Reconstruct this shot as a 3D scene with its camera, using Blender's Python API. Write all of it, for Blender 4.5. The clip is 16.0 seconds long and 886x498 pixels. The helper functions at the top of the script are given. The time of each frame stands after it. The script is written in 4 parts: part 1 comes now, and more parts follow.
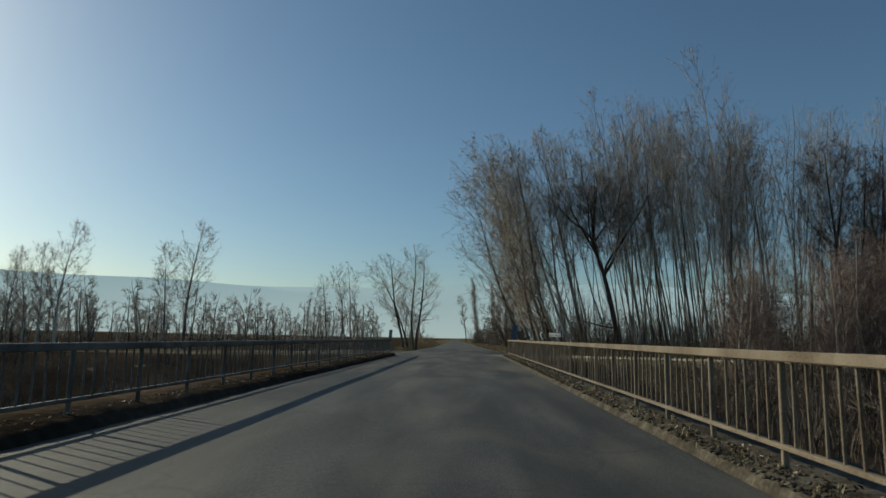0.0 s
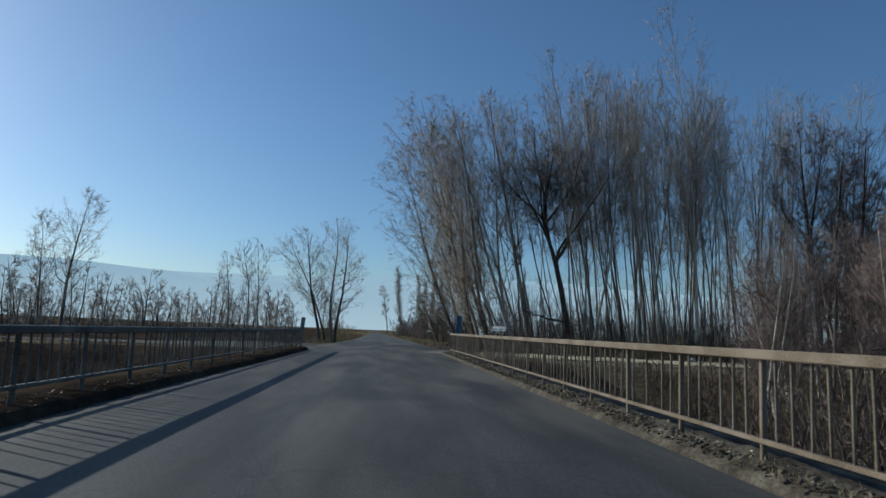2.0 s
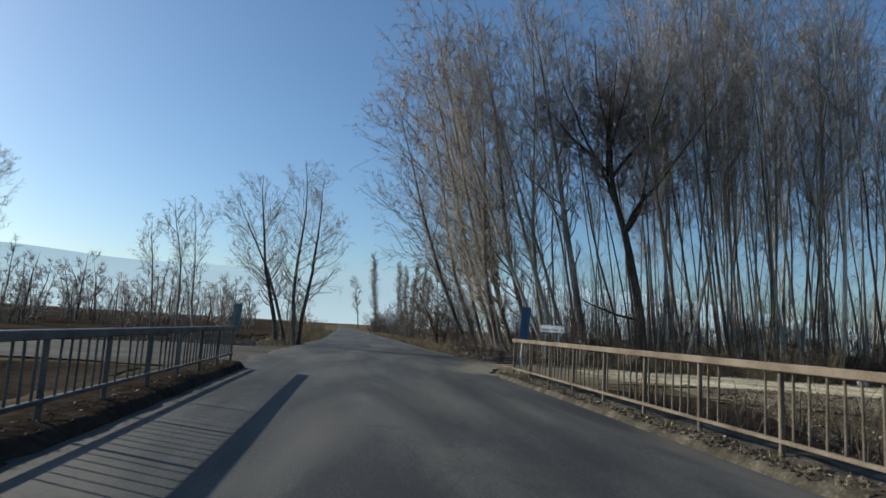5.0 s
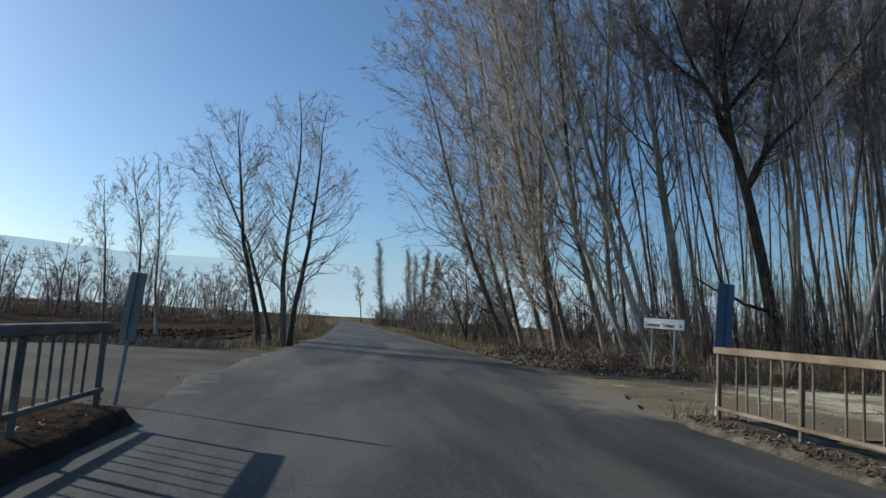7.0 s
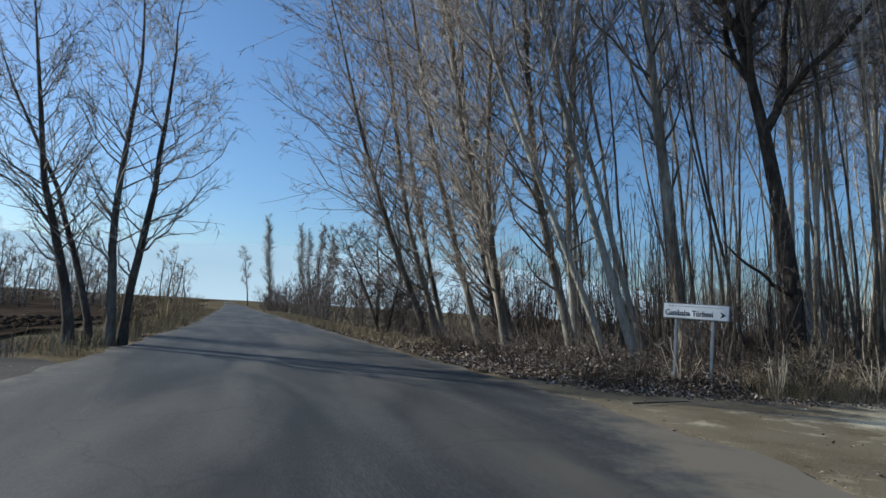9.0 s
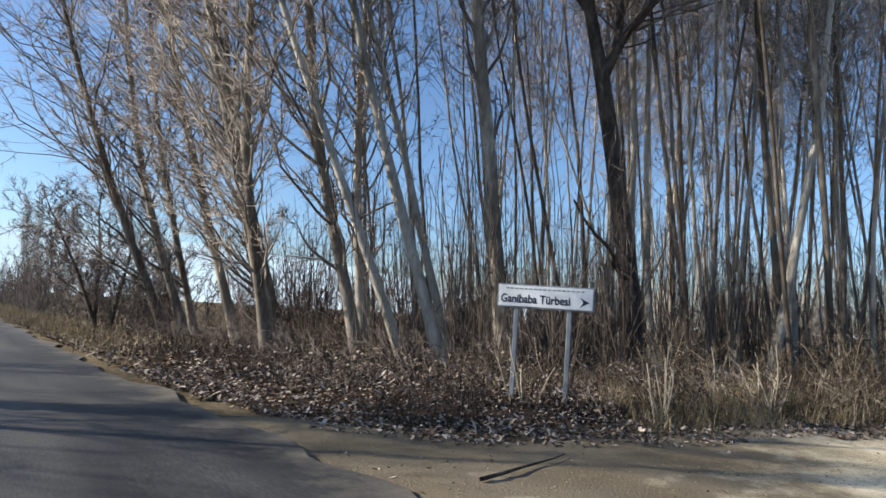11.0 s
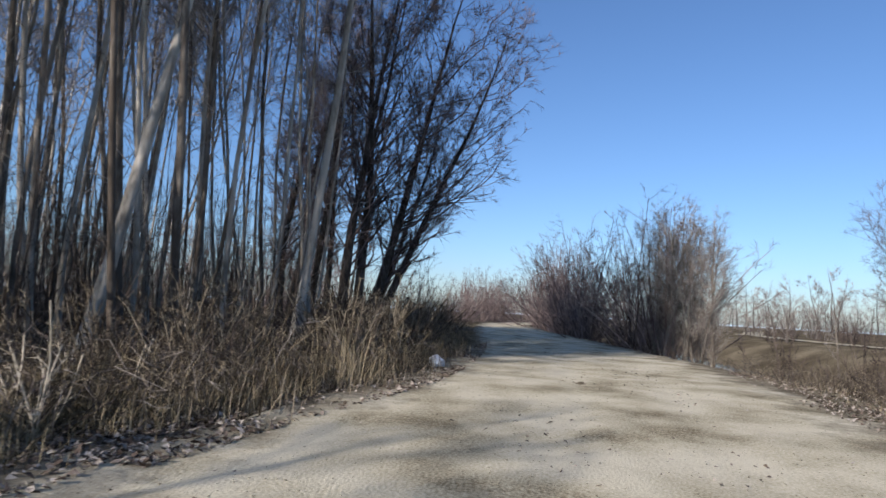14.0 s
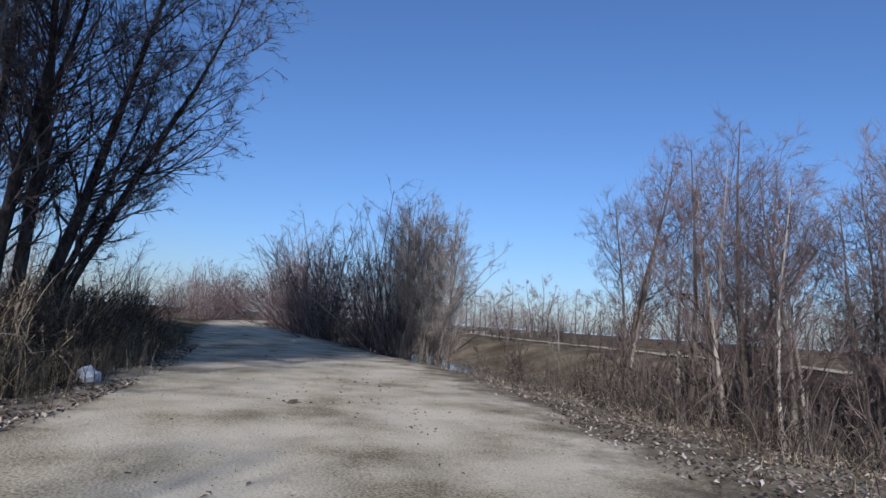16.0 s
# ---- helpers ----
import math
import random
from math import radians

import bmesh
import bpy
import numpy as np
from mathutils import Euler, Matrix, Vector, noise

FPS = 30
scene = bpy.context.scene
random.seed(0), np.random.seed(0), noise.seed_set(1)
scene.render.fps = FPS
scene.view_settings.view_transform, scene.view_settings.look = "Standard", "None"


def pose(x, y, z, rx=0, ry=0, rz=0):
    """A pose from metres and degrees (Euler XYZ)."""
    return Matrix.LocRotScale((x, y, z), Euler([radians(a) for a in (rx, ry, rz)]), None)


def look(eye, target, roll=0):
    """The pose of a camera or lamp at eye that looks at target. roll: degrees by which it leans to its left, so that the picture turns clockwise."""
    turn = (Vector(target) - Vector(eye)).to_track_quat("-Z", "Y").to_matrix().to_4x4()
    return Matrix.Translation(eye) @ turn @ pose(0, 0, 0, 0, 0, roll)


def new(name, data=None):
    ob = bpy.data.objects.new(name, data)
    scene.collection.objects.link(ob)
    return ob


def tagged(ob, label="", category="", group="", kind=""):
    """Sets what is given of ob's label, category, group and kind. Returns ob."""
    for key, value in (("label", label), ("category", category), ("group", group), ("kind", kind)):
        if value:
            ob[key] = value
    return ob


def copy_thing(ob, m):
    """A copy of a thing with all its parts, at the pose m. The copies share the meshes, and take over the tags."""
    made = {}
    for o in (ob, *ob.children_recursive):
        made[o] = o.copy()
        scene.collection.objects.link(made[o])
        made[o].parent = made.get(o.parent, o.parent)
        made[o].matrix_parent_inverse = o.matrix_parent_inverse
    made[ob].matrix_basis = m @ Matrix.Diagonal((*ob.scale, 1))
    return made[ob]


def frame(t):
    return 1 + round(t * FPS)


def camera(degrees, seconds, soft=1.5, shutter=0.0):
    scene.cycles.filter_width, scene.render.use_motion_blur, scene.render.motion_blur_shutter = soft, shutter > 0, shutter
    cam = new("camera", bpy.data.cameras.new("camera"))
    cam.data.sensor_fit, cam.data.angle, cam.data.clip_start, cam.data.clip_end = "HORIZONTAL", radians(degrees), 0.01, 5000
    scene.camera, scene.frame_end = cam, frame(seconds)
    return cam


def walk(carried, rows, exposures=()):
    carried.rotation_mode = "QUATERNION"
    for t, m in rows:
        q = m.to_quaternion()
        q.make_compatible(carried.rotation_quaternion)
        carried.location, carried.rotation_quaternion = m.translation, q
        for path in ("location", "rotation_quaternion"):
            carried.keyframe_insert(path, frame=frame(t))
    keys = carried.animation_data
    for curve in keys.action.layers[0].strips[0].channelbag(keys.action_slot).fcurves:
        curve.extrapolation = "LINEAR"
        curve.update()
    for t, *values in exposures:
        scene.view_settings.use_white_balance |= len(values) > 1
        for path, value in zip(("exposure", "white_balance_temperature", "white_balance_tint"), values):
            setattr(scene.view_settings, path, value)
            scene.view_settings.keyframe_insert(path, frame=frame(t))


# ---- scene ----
cam = camera(69.9, 16.0, shutter=0.12)
# seconds, eye x y z, yaw, pitch, roll
PATH = [
    (0.0, 0.62, -1.04, 1.25, 2.19, 7.96, 1.17),
    (0.5, 0.31, 1.24, 1.28, -0.38, 7.62, 1.60),
    (1.0, 0.17, 3.43, 1.26, -2.22, 7.55, 1.75),
    (1.5, -0.11, 5.66, 1.25, -4.05, 7.40, 2.19),
    (2.0, -0.14, 7.85, 1.22, -4.91, 7.50, 2.52),
    (2.5, -0.39, 10.37, 1.25, -6.17, 7.43, 2.78),
    (3.0, -0.63, 12.91, 1.27, -7.10, 7.40, 3.00),
    (3.5, -1.00, 15.73, 1.29, -7.96, 7.48, 3.42),
    (6.0, -1.43, 30.07, 1.35, -7.41, 6.94, 3.60),
    (6.5, -1.55, 32.55, 1.35, -7.22, 6.80, 3.58),
    (7.0, -1.80, 34.81, 1.31, -7.74, 6.57, 3.47),
    (7.5, -1.77, 36.85, 1.28, -8.70, 6.21, 3.68),
    (8.0, -2.01, 38.86, 1.31, -10.90, 5.85, 3.69),
    (10.5, 0.75, 46.99, 1.35, -31.09, 5.83, 3.16),
    (11.0, 1.47, 47.86, 1.34, -36.70, 5.94, 3.19),
    (11.5, 2.39, 48.57, 1.33, -43.78, 6.25, 2.98),
    (12.0, 3.15, 49.17, 1.29, -52.19, 5.92, 2.53),
    (12.5, 3.68, 49.39, 1.24, -61.20, 4.90, 2.22),
    (13.0, 4.35, 49.42, 1.24, -70.93, 4.24, 3.48),
    (13.5, 4.96, 49.34, 1.24, -79.49, 4.30, 3.33),
    (14.0, 6.12, 49.31, 1.28, -89.22, 5.51, 3.19),
    (14.5, 7.13, 49.13, 1.26, -98.97, 7.31, 3.16),
    (15.0, 7.87, 48.88, 1.25, -105.24, 6.82, 3.50),
    (15.5, 8.47, 48.58, 1.26, -109.72, 6.63, 3.60),
    (16.0, 9.20, 48.28, 1.29, -111.91, 6.77, 3.92),
]
walk(cam, [(t, pose(x, y, z, 90 + p, 0, w) @ pose(0, 0, 0, 0, 0, r)) for t, x, y, z, w, p, r in PATH],
     exposures=[(0.0, -0.5, 6600, -4), (1.5, -0.3, 6900, -1), (1.9, -0.32, 5550, 1), (2.6, -0.3, 5650, 2), (3.0, -0.13, 5950, 3), (6.3, 0.0, 5950, 3), (8.2, 0.02, 5500, 3), (10.6, 0.6, 5950, 10), (11.7, 0.85, 6200, 11), (12.7, 0.82, 6100, 12), (13.4, 0.55, 5850, 13), (14.0, 0.27, 5650, 14), (14.5, 0.1, 5400, 15), (15.3, -0.02, 5300, 17), (16.0, -0.1, 5250, 18)])

# ---- light ----
SUN_AZ, SUN_EL = -57.0, 23.5      # degrees clockwise from +y, above the horizon
world = bpy.data.worlds.new("world")
scene.world = world
world.use_nodes = True
wn = world.node_tree.nodes
sky = wn.new("ShaderNodeTexSky")
sky.sky_type, sky.sun_disc = "NISHITA", False
sky.sun_elevation, sky.sun_rotation = radians(SUN_EL), radians(SUN_AZ)
sky.air_density, sky.dust_density, sky.ozone_density = 1.0, 0.8, 4.0
wn["Background"].inputs["Strength"].default_value = 0.11
world.node_tree.links.new(sky.outputs[0], wn["Background"].inputs["Color"])
sun_data = bpy.data.lights.new("sun", "SUN")
sun_data.energy, sun_data.angle, sun_data.color = 5.0, radians(0.55), (1.0, 0.88, 0.72)
sun = new("sun", sun_data)
sa, se = radians(SUN_AZ), radians(SUN_EL)
sun.matrix_world = look((math.sin(sa) * math.cos(se) * 300, math.cos(sa) * math.cos(se) * 300, math.sin(se) * 300), (0, 0, 0))


# ---- materials ----
def material(name, colors, scale=3.0, rough=0.85, metal=0.0, bump=0.3, fine=40.0, detail=6.0, spread=(0.3, 0.7), per_object=0.0, stretch=(1, 1, 1), island=0.0, bump_scale=None, gloss=0.2):
    """Two colours or more, mixed by a broad and a fine noise at real size, with relief."""
    m = bpy.data.materials.new(name)
    m.use_nodes = True
    n, l = m.node_tree.nodes, m.node_tree.links
    b = n["Principled BSDF"]
    b.inputs["Roughness"].default_value, b.inputs["Metallic"].default_value = rough, metal
    b.inputs["Specular IOR Level"].default_value = gloss
    geo = n.new("ShaderNodeNewGeometry")
    mapping = n.new("ShaderNodeMapping")
    mapping.inputs["Scale"].default_value = stretch
    l.new(geo.outputs["Position"], mapping.inputs["Vector"])
    broad, small = n.new("ShaderNodeTexNoise"), n.new("ShaderNodeTexNoise")
    broad.inputs["Scale"].default_value, broad.inputs["Detail"].default_value = scale, detail
    small.inputs["Scale"].default_value, small.inputs["Detail"].default_value = fine, 4.0
    for tex in (broad, small):
        l.new(mapping.outputs[0], tex.inputs["Vector"])
    add = n.new("ShaderNodeMath")
    add.operation = "MULTIPLY_ADD"
    l.new(small.outputs["Fac"], add.inputs[0])
    add.inputs[1].default_value = 0.45
    half = n.new("ShaderNodeMath")
    half.operation = "MULTIPLY_ADD"
    l.new(broad.outputs["Fac"], half.inputs[0])
    half.inputs[1].default_value, half.inputs[2].default_value = 0.75, -0.1
    l.new(half.outputs[0], add.inputs[2])
    value = add.outputs[0]
    for amount, source in ((per_object, "obj"), (island, "isl")):
        if amount:
            src = n.new("ShaderNodeObjectInfo").outputs["Random"] if source == "obj" else geo.outputs["Random Per Island"]
            rnd = n.new("ShaderNodeMath")
            rnd.operation = "MULTIPLY_ADD"
            l.new(src, rnd.inputs[0])
            rnd.inputs[1].default_value, rnd.inputs[2].default_value = amount, -amount / 2
            tot = n.new("ShaderNodeMath")
            tot.operation = "ADD"
            l.new(value, tot.inputs[0]), l.new(rnd.outputs[0], tot.inputs[1])
            value = tot.outputs[0]
    ramp = n.new("ShaderNodeValToRGB")
    l.new(value, ramp.inputs[0])
    els = ramp.color_ramp.elements
    while len(els) < len(colors):
        els.new(0.5)
    for i, c in enumerate(colors):
        els[i].position = spread[0] + (spread[1] - spread[0]) * i / (len(colors) - 1)
        els[i].color = (*c, 1)
    l.new(ramp.outputs[0], b.inputs["Base Color"])
    if bump:
        bn = n.new("ShaderNodeBump")
        bn.inputs["Strength"].default_value = bump
        bn.inputs["Distance"].default_value = bump_scale or 0.02
        l.new(value if not (per_object or island) else add.outputs[0], bn.inputs["Height"])
        l.new(bn.outputs[0], b.inputs["Normal"])
    return m


def plain(name, color, rough=0.6, metal=0.0):
    return material(name, [tuple(c * 0.8 for c in color), tuple(min(1, c * 1.15) for c in color)], scale=2.5, rough=rough, metal=metal, bump=0.1, fine=60)


ASPHALT = material("asphalt", [(0.027, 0.0275, 0.0275), (0.046, 0.0465, 0.0455), (0.08, 0.0785, 0.074)], scale=1.1, rough=0.75, bump=0.35, fine=70, spread=(0.4, 0.64), bump_scale=0.008, stretch=(1, 0.14, 1), gloss=0.3)
def soiled(mat, soil, attribute):
    """Dark soil and rotten leaves trodden into the surface, thick at its edges and in a strip along the middle."""
    n, l = mat.node_tree.nodes, mat.node_tree.links
    b = n["Principled BSDF"]
    base = b.inputs["Base Color"].links[0].from_socket
    at = n.new("ShaderNodeAttribute")
    at.attribute_name = attribute
    geo, noise = n.new("ShaderNodeNewGeometry"), n.new("ShaderNodeTexNoise")
    noise.inputs["Scale"].default_value, noise.inputs["Detail"].default_value, noise.inputs["Roughness"].default_value = 1.3, 9.0, 0.68
    l.new(geo.outputs["Position"], noise.inputs["Vector"])
    add = n.new("ShaderNodeMath")
    add.operation, add.inputs[1].default_value = "MULTIPLY_ADD", 4.2
    l.new(noise.outputs["Fac"], add.inputs[0]), l.new(at.outputs["Fac"], add.inputs[2])
    mask = n.new("ShaderNodeMapRange")
    mask.inputs["From Min"].default_value, mask.inputs["From Max"].default_value = 1.75, 2.9
    mask.inputs["To Min"].default_value, mask.inputs["To Max"].default_value = 0.85, 0.0
    l.new(add.outputs[0], mask.inputs["Value"])
    mix = n.new("ShaderNodeMix")
    mix.data_type = "RGBA"
    l.new(mask.outputs[0], mix.inputs["Factor"]), l.new(base, mix.inputs["A"])
    mix.inputs["B"].default_value = (*soil, 1)
    l.new(mix.outputs["Result"], b.inputs["Base Color"])


def worn(mat, dust, crack_scale, dusty=(0.52, 0.7)):
    """Dust drifts and fine cracks over a road surface."""
    n, l = mat.node_tree.nodes, mat.node_tree.links
    b = n["Principled BSDF"]
    base = b.inputs["Base Color"].links[0].from_socket
    geo = n.new("ShaderNodeNewGeometry")
    stretch = n.new("ShaderNodeMapping")
    stretch.inputs["Scale"].default_value = (0.9, 0.22, 1)
    l.new(geo.outputs["Position"], stretch.inputs["Vector"])
    drift = n.new("ShaderNodeTexNoise")
    drift.inputs["Scale"].default_value, drift.inputs["Detail"].default_value, drift.inputs["Distortion"].default_value = 0.55, 8.0, 0.8
    l.new(stretch.outputs[0], drift.inputs["Vector"])
    mask = n.new("ShaderNodeMapRange")
    mask.inputs["From Min"].default_value, mask.inputs["From Max"].default_value, mask.inputs["To Max"].default_value = dusty[0], dusty[1], 0.55
    l.new(drift.outputs["Fac"], mask.inputs["Value"])
    mix = n.new("ShaderNodeMix")
    mix.data_type = "RGBA"
    l.new(mask.outputs[0], mix.inputs["Factor"]), l.new(base, mix.inputs["A"])
    mix.inputs["B"].default_value = (*dust, 1)
    bend = n.new("ShaderNodeTexNoise")
    bend.inputs["Scale"].default_value = 1.5
    l.new(geo.outputs["Position"], bend.inputs["Vector"])
    add = n.new("ShaderNodeVectorMath")
    add.operation = "MULTIPLY_ADD"
    l.new(bend.outputs["Color"], add.inputs[0])
    add.inputs[1].default_value = (0.9, 0.9, 0)
    l.new(geo.outputs["Position"], add.inputs[2])
    cell = n.new("ShaderNodeTexVoronoi")
    cell.feature = "DISTANCE_TO_EDGE"
    cell.inputs["Scale"].default_value = crack_scale
    l.new(add.outputs[0], cell.inputs["Vector"])
    thin = n.new("ShaderNodeMapRange")
    thin.inputs["From Min"].default_value, thin.inputs["From Max"].default_value = 0.0, 0.012
    thin.inputs["To Min"].default_value, thin.inputs["To Max"].default_value = 0.28, 0.0
    l.new(cell.outputs["Distance"], thin.inputs["Value"])
    dark = n.new("ShaderNodeMix")
    dark.data_type = "RGBA"
    l.new(thin.outputs[0], dark.inputs["Factor"]), l.new(mix.outputs["Result"], dark.inputs["A"])
    dark.inputs["B"].default_value = (0.015, 0.015, 0.015, 1)
    l.new(dark.outputs["Result"], b.inputs["Base Color"])


worn(ASPHALT, (0.16, 0.142, 0.115), 0.35, (0.46, 0.68))
soiled(ASPHALT, (0.2, 0.17, 0.125), "edge")
SOIL = material("dry_grass_soil", [(0.06, 0.047, 0.029), (0.14, 0.112, 0.07), (0.26, 0.21, 0.135)], scale=0.3, bump=0.8, fine=9, bump_scale=0.06, gloss=0.0)
FIELD = material("ploughed_earth", [(0.022, 0.017, 0.013), (0.05, 0.038, 0.028), (0.09, 0.07, 0.052)], scale=0.25, bump=1.0, fine=5, bump_scale=0.12, gloss=0.0)
GRAVEL = material("dirt_track", [(0.26, 0.21, 0.13), (0.48, 0.41, 0.27), (0.66, 0.58, 0.4)], scale=0.45, bump=0.7, fine=26, bump_scale=0.025, gloss=0.1, spread=(0.25, 0.7), detail=9)
TRACK = material("dirt_track_surface", [(0.2, 0.163, 0.1), (0.5, 0.435, 0.295), (0.68, 0.605, 0.44)], scale=0.7, bump=0.9, fine=38, bump_scale=0.03, gloss=0.0, spread=(0.32, 0.6), detail=12)
soiled(TRACK, (0.11, 0.088, 0.06), "edge")
VERGE = material("gravelly_verge", [(0.09, 0.075, 0.05), (0.2, 0.172, 0.115), (0.36, 0.315, 0.22)], scale=0.8, bump=0.9, fine=14, bump_scale=0.04, gloss=0.0, detail=9)
YARD = material("dusty_dirt", [(0.04, 0.036, 0.029), (0.075, 0.067, 0.054), (0.125, 0.112, 0.092)], scale=0.5, bump=0.6, fine=24, bump_scale=0.02, gloss=0.1)
CONCRETE = material("old_concrete", [(0.025, 0.021, 0.015), (0.07, 0.059, 0.044), (0.16, 0.14, 0.108)], scale=2.5, bump=0.8, fine=22, gloss=0.1)
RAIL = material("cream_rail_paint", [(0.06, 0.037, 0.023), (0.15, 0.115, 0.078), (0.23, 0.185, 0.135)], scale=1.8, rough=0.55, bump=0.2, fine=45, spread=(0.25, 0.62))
# darker copy of the rail paint, with the left railing's shade in the colour
SHADERAIL = material("weathered_shaded_rail_paint", [(0.03, 0.028, 0.026), (0.085, 0.08, 0.072), (0.17, 0.16, 0.14)], scale=1.8, rough=0.5, bump=0.2, fine=45, spread=(0.25, 0.65))
BARK = material("pale_poplar_bark", [(0.09, 0.072, 0.055), (0.23, 0.2, 0.16), (0.47, 0.43, 0.36)], scale=1.3, bump=0.8, fine=11, per_object=0.45, stretch=(1, 1, 0.3), bump_scale=0.03)
TWIG = material("poplar_twigs", [(0.115, 0.095, 0.077), (0.26, 0.222, 0.185), (0.45, 0.4, 0.34)], scale=0.9, bump=0, fine=9, per_object=0.25, island=0.35)
PALEBARK = material("smooth_pale_bark", [(0.16, 0.14, 0.11), (0.4, 0.37, 0.31), (0.58, 0.54, 0.47)], scale=1.3, bump=0.6, fine=11, stretch=(1, 1, 0.3), bump_scale=0.02)
GREYBARK = material("grey_brown_bark", [(0.04, 0.032, 0.026), (0.1, 0.083, 0.068), (0.2, 0.175, 0.145)], scale=2.5, bump=0.9, fine=14, per_object=0.2, stretch=(1, 1, 0.35), bump_scale=0.04)
DARKBARK = material("dark_rough_bark", [(0.025, 0.02, 0.016), (0.07, 0.055, 0.043), (0.15, 0.125, 0.1)], scale=3.5, bump=1.0, fine=16, stretch=(1, 1, 0.35), bump_scale=0.05)
REDTWIG = material("red_brown_twigs", [(0.045, 0.036, 0.031), (0.108, 0.088, 0.075), (0.21, 0.178, 0.155)], scale=0.8, bump=0, fine=8, per_object=0.3, island=0.3)
ROSETWIG = material("rose_brown_twigs", [(0.066, 0.049, 0.044), (0.155, 0.115, 0.102), (0.28, 0.217, 0.192)], scale=0.8, bump=0, fine=8, per_object=0.3, island=0.3)
DUSKTWIG = material("dark_brown_twigs", [(0.03, 0.022, 0.017), (0.072, 0.054, 0.043), (0.145, 0.113, 0.092)], scale=0.8, bump=0, fine=8, per_object=0.3, island=0.3)
STRAW = material("straw", [(0.1, 0.078, 0.045), (0.24, 0.19, 0.11), (0.42, 0.345, 0.21)], scale=0.8, bump=0, fine=12, island=0.5)
LEAF = material("dead_leaves", [(0.055, 0.038, 0.028), (0.18, 0.135, 0.1), (0.5, 0.43, 0.35)], scale=1.2, bump=0, fine=15, island=0.9, spread=(0.15, 0.9))
STALK = material("brown_dry_stalks", [(0.035, 0.027, 0.018), (0.108, 0.085, 0.056), (0.28, 0.232, 0.16)], scale=0.8, bump=0, fine=12, island=0.6)
FOREST = material("dark_grove_soil", [(0.018, 0.013, 0.009), (0.045, 0.032, 0.022), (0.1, 0.073, 0.05)], scale=0.9, bump=0.9, fine=14, bump_scale=0.05, gloss=0.0, detail=9)
STEEL = plain("galvanised_steel", (0.2, 0.22, 0.24), 0.5, 0.4)
GREYPLATE = plain("grey_green_plate", (0.15, 0.18, 0.175), 0.5, 0.1)
PLATE = plain("blue_grey_plate", (0.1, 0.16, 0.24), 0.5, 0.1)
SIGNWHITE = plain("sign_white", (0.55, 0.58, 0.6), 0.4)
INK = plain("sign_black", (0.02, 0.025, 0.035), 0.5)


# ---- small builders ----
def mesh_of(name, verts, faces, mat, smooth=False):
    me = bpy.data.meshes.new(name)
    verts = np.asarray(verts, dtype=np.float32)
    if isinstance(faces, np.ndarray):
        k = faces.shape[1]
        me.vertices.add(len(verts)), me.loops.add(faces.size), me.polygons.add(len(faces))
        me.vertices.foreach_set("co", verts.ravel())
        me.loops.foreach_set("vertex_index", faces.ravel().astype(np.int32))
        me.polygons.foreach_set("loop_start", np.arange(0, faces.size, k, dtype=np.int32))
        me.update(calc_edges=True)
    else:
        me.from_pydata(verts.tolist(), [], faces)
    me.materials.append(mat)
    if smooth:
        me.shade_smooth()
    return me


def part(name, me, parent, label=""):
    ob = new(name, me)
    ob.parent = parent
    if label:
        tagged(ob, label)
    return ob


def bm_mesh(name, bm, mat):
    me = bpy.data.meshes.new(name)
    bm.to_mesh(me), bm.free()
    me.materials.append(mat)
    return me


def box(name, size, mat, bevel=0.008, at=(0, 0, 0)):
    """A box with worn edges, centred on at."""
    bm = bmesh.new()
    bmesh.ops.create_cube(bm, size=1)
    bmesh.ops.scale(bm, vec=size, verts=bm.verts)
    if bevel:
        bmesh.ops.bevel(bm, geom=bm.edges[:], offset=bevel, segments=1, affect="EDGES")
    bmesh.ops.translate(bm, vec=at, verts=bm.verts)
    return bm_mesh(name, bm, mat)


def smooth(a, b, x):
    t = np.clip((np.asarray(x, float) - a) / (b - a), 0, 1)
    return t * t * (3 - 2 * t)


def wave(x, y, s, seed=0.0):
    """A cheap smooth pseudo-noise field in -1..1."""
    x, y = np.asarray(x, float) / s, np.asarray(y, float) / s
    return (np.sin(1.7 * x + 0.9 * y + seed) + np.sin(-1.1 * x + 2.1 * y + 1.7 * seed + 1.3) + np.sin(2.9 * x - 1.6 * y + 2.3 * seed + 4.1) + np.sin(0.6 * x + 3.3 * y - seed)) / 4


# ---- the ground ----
def track_south(x):
    """South edge of the dirt track, which is also the top of the river bank."""
    return np.interp(x, [-60, 4, 9, 14, 20, 27, 60, 85, 110, 140, 400], [42.2, 43.2, 44.2, 43.6, 42.3, 41.3, 41.0, 39.8, 33.0, 18.0, -110.0])


def track_north(x):
    return np.interp(x, [3, 6, 8, 11, 13.5, 15.5, 17.5, 20, 26, 32, 60, 85, 110, 140, 400], [56.5, 53.2, 52.3, 51.9, 51.2, 50.5, 49.9, 49.4, 48.6, 48.1, 46.8, 45.0, 38.0, 23.0, -105.0])


def grove_edge(x):
    return np.interp(x, [3, 6, 8, 11, 18, 32, 60], [56.5, 53.2, 52.3, 51.9, 51.2, 49.6, 47.2])


def road_west(y):
    return np.interp(y, [-40, 43, 47, 54, 76, 127, 200, 400], [-4.2, -4.2, -4.7, -4.4, -3.5, -3.6, -4.6, -9.0])


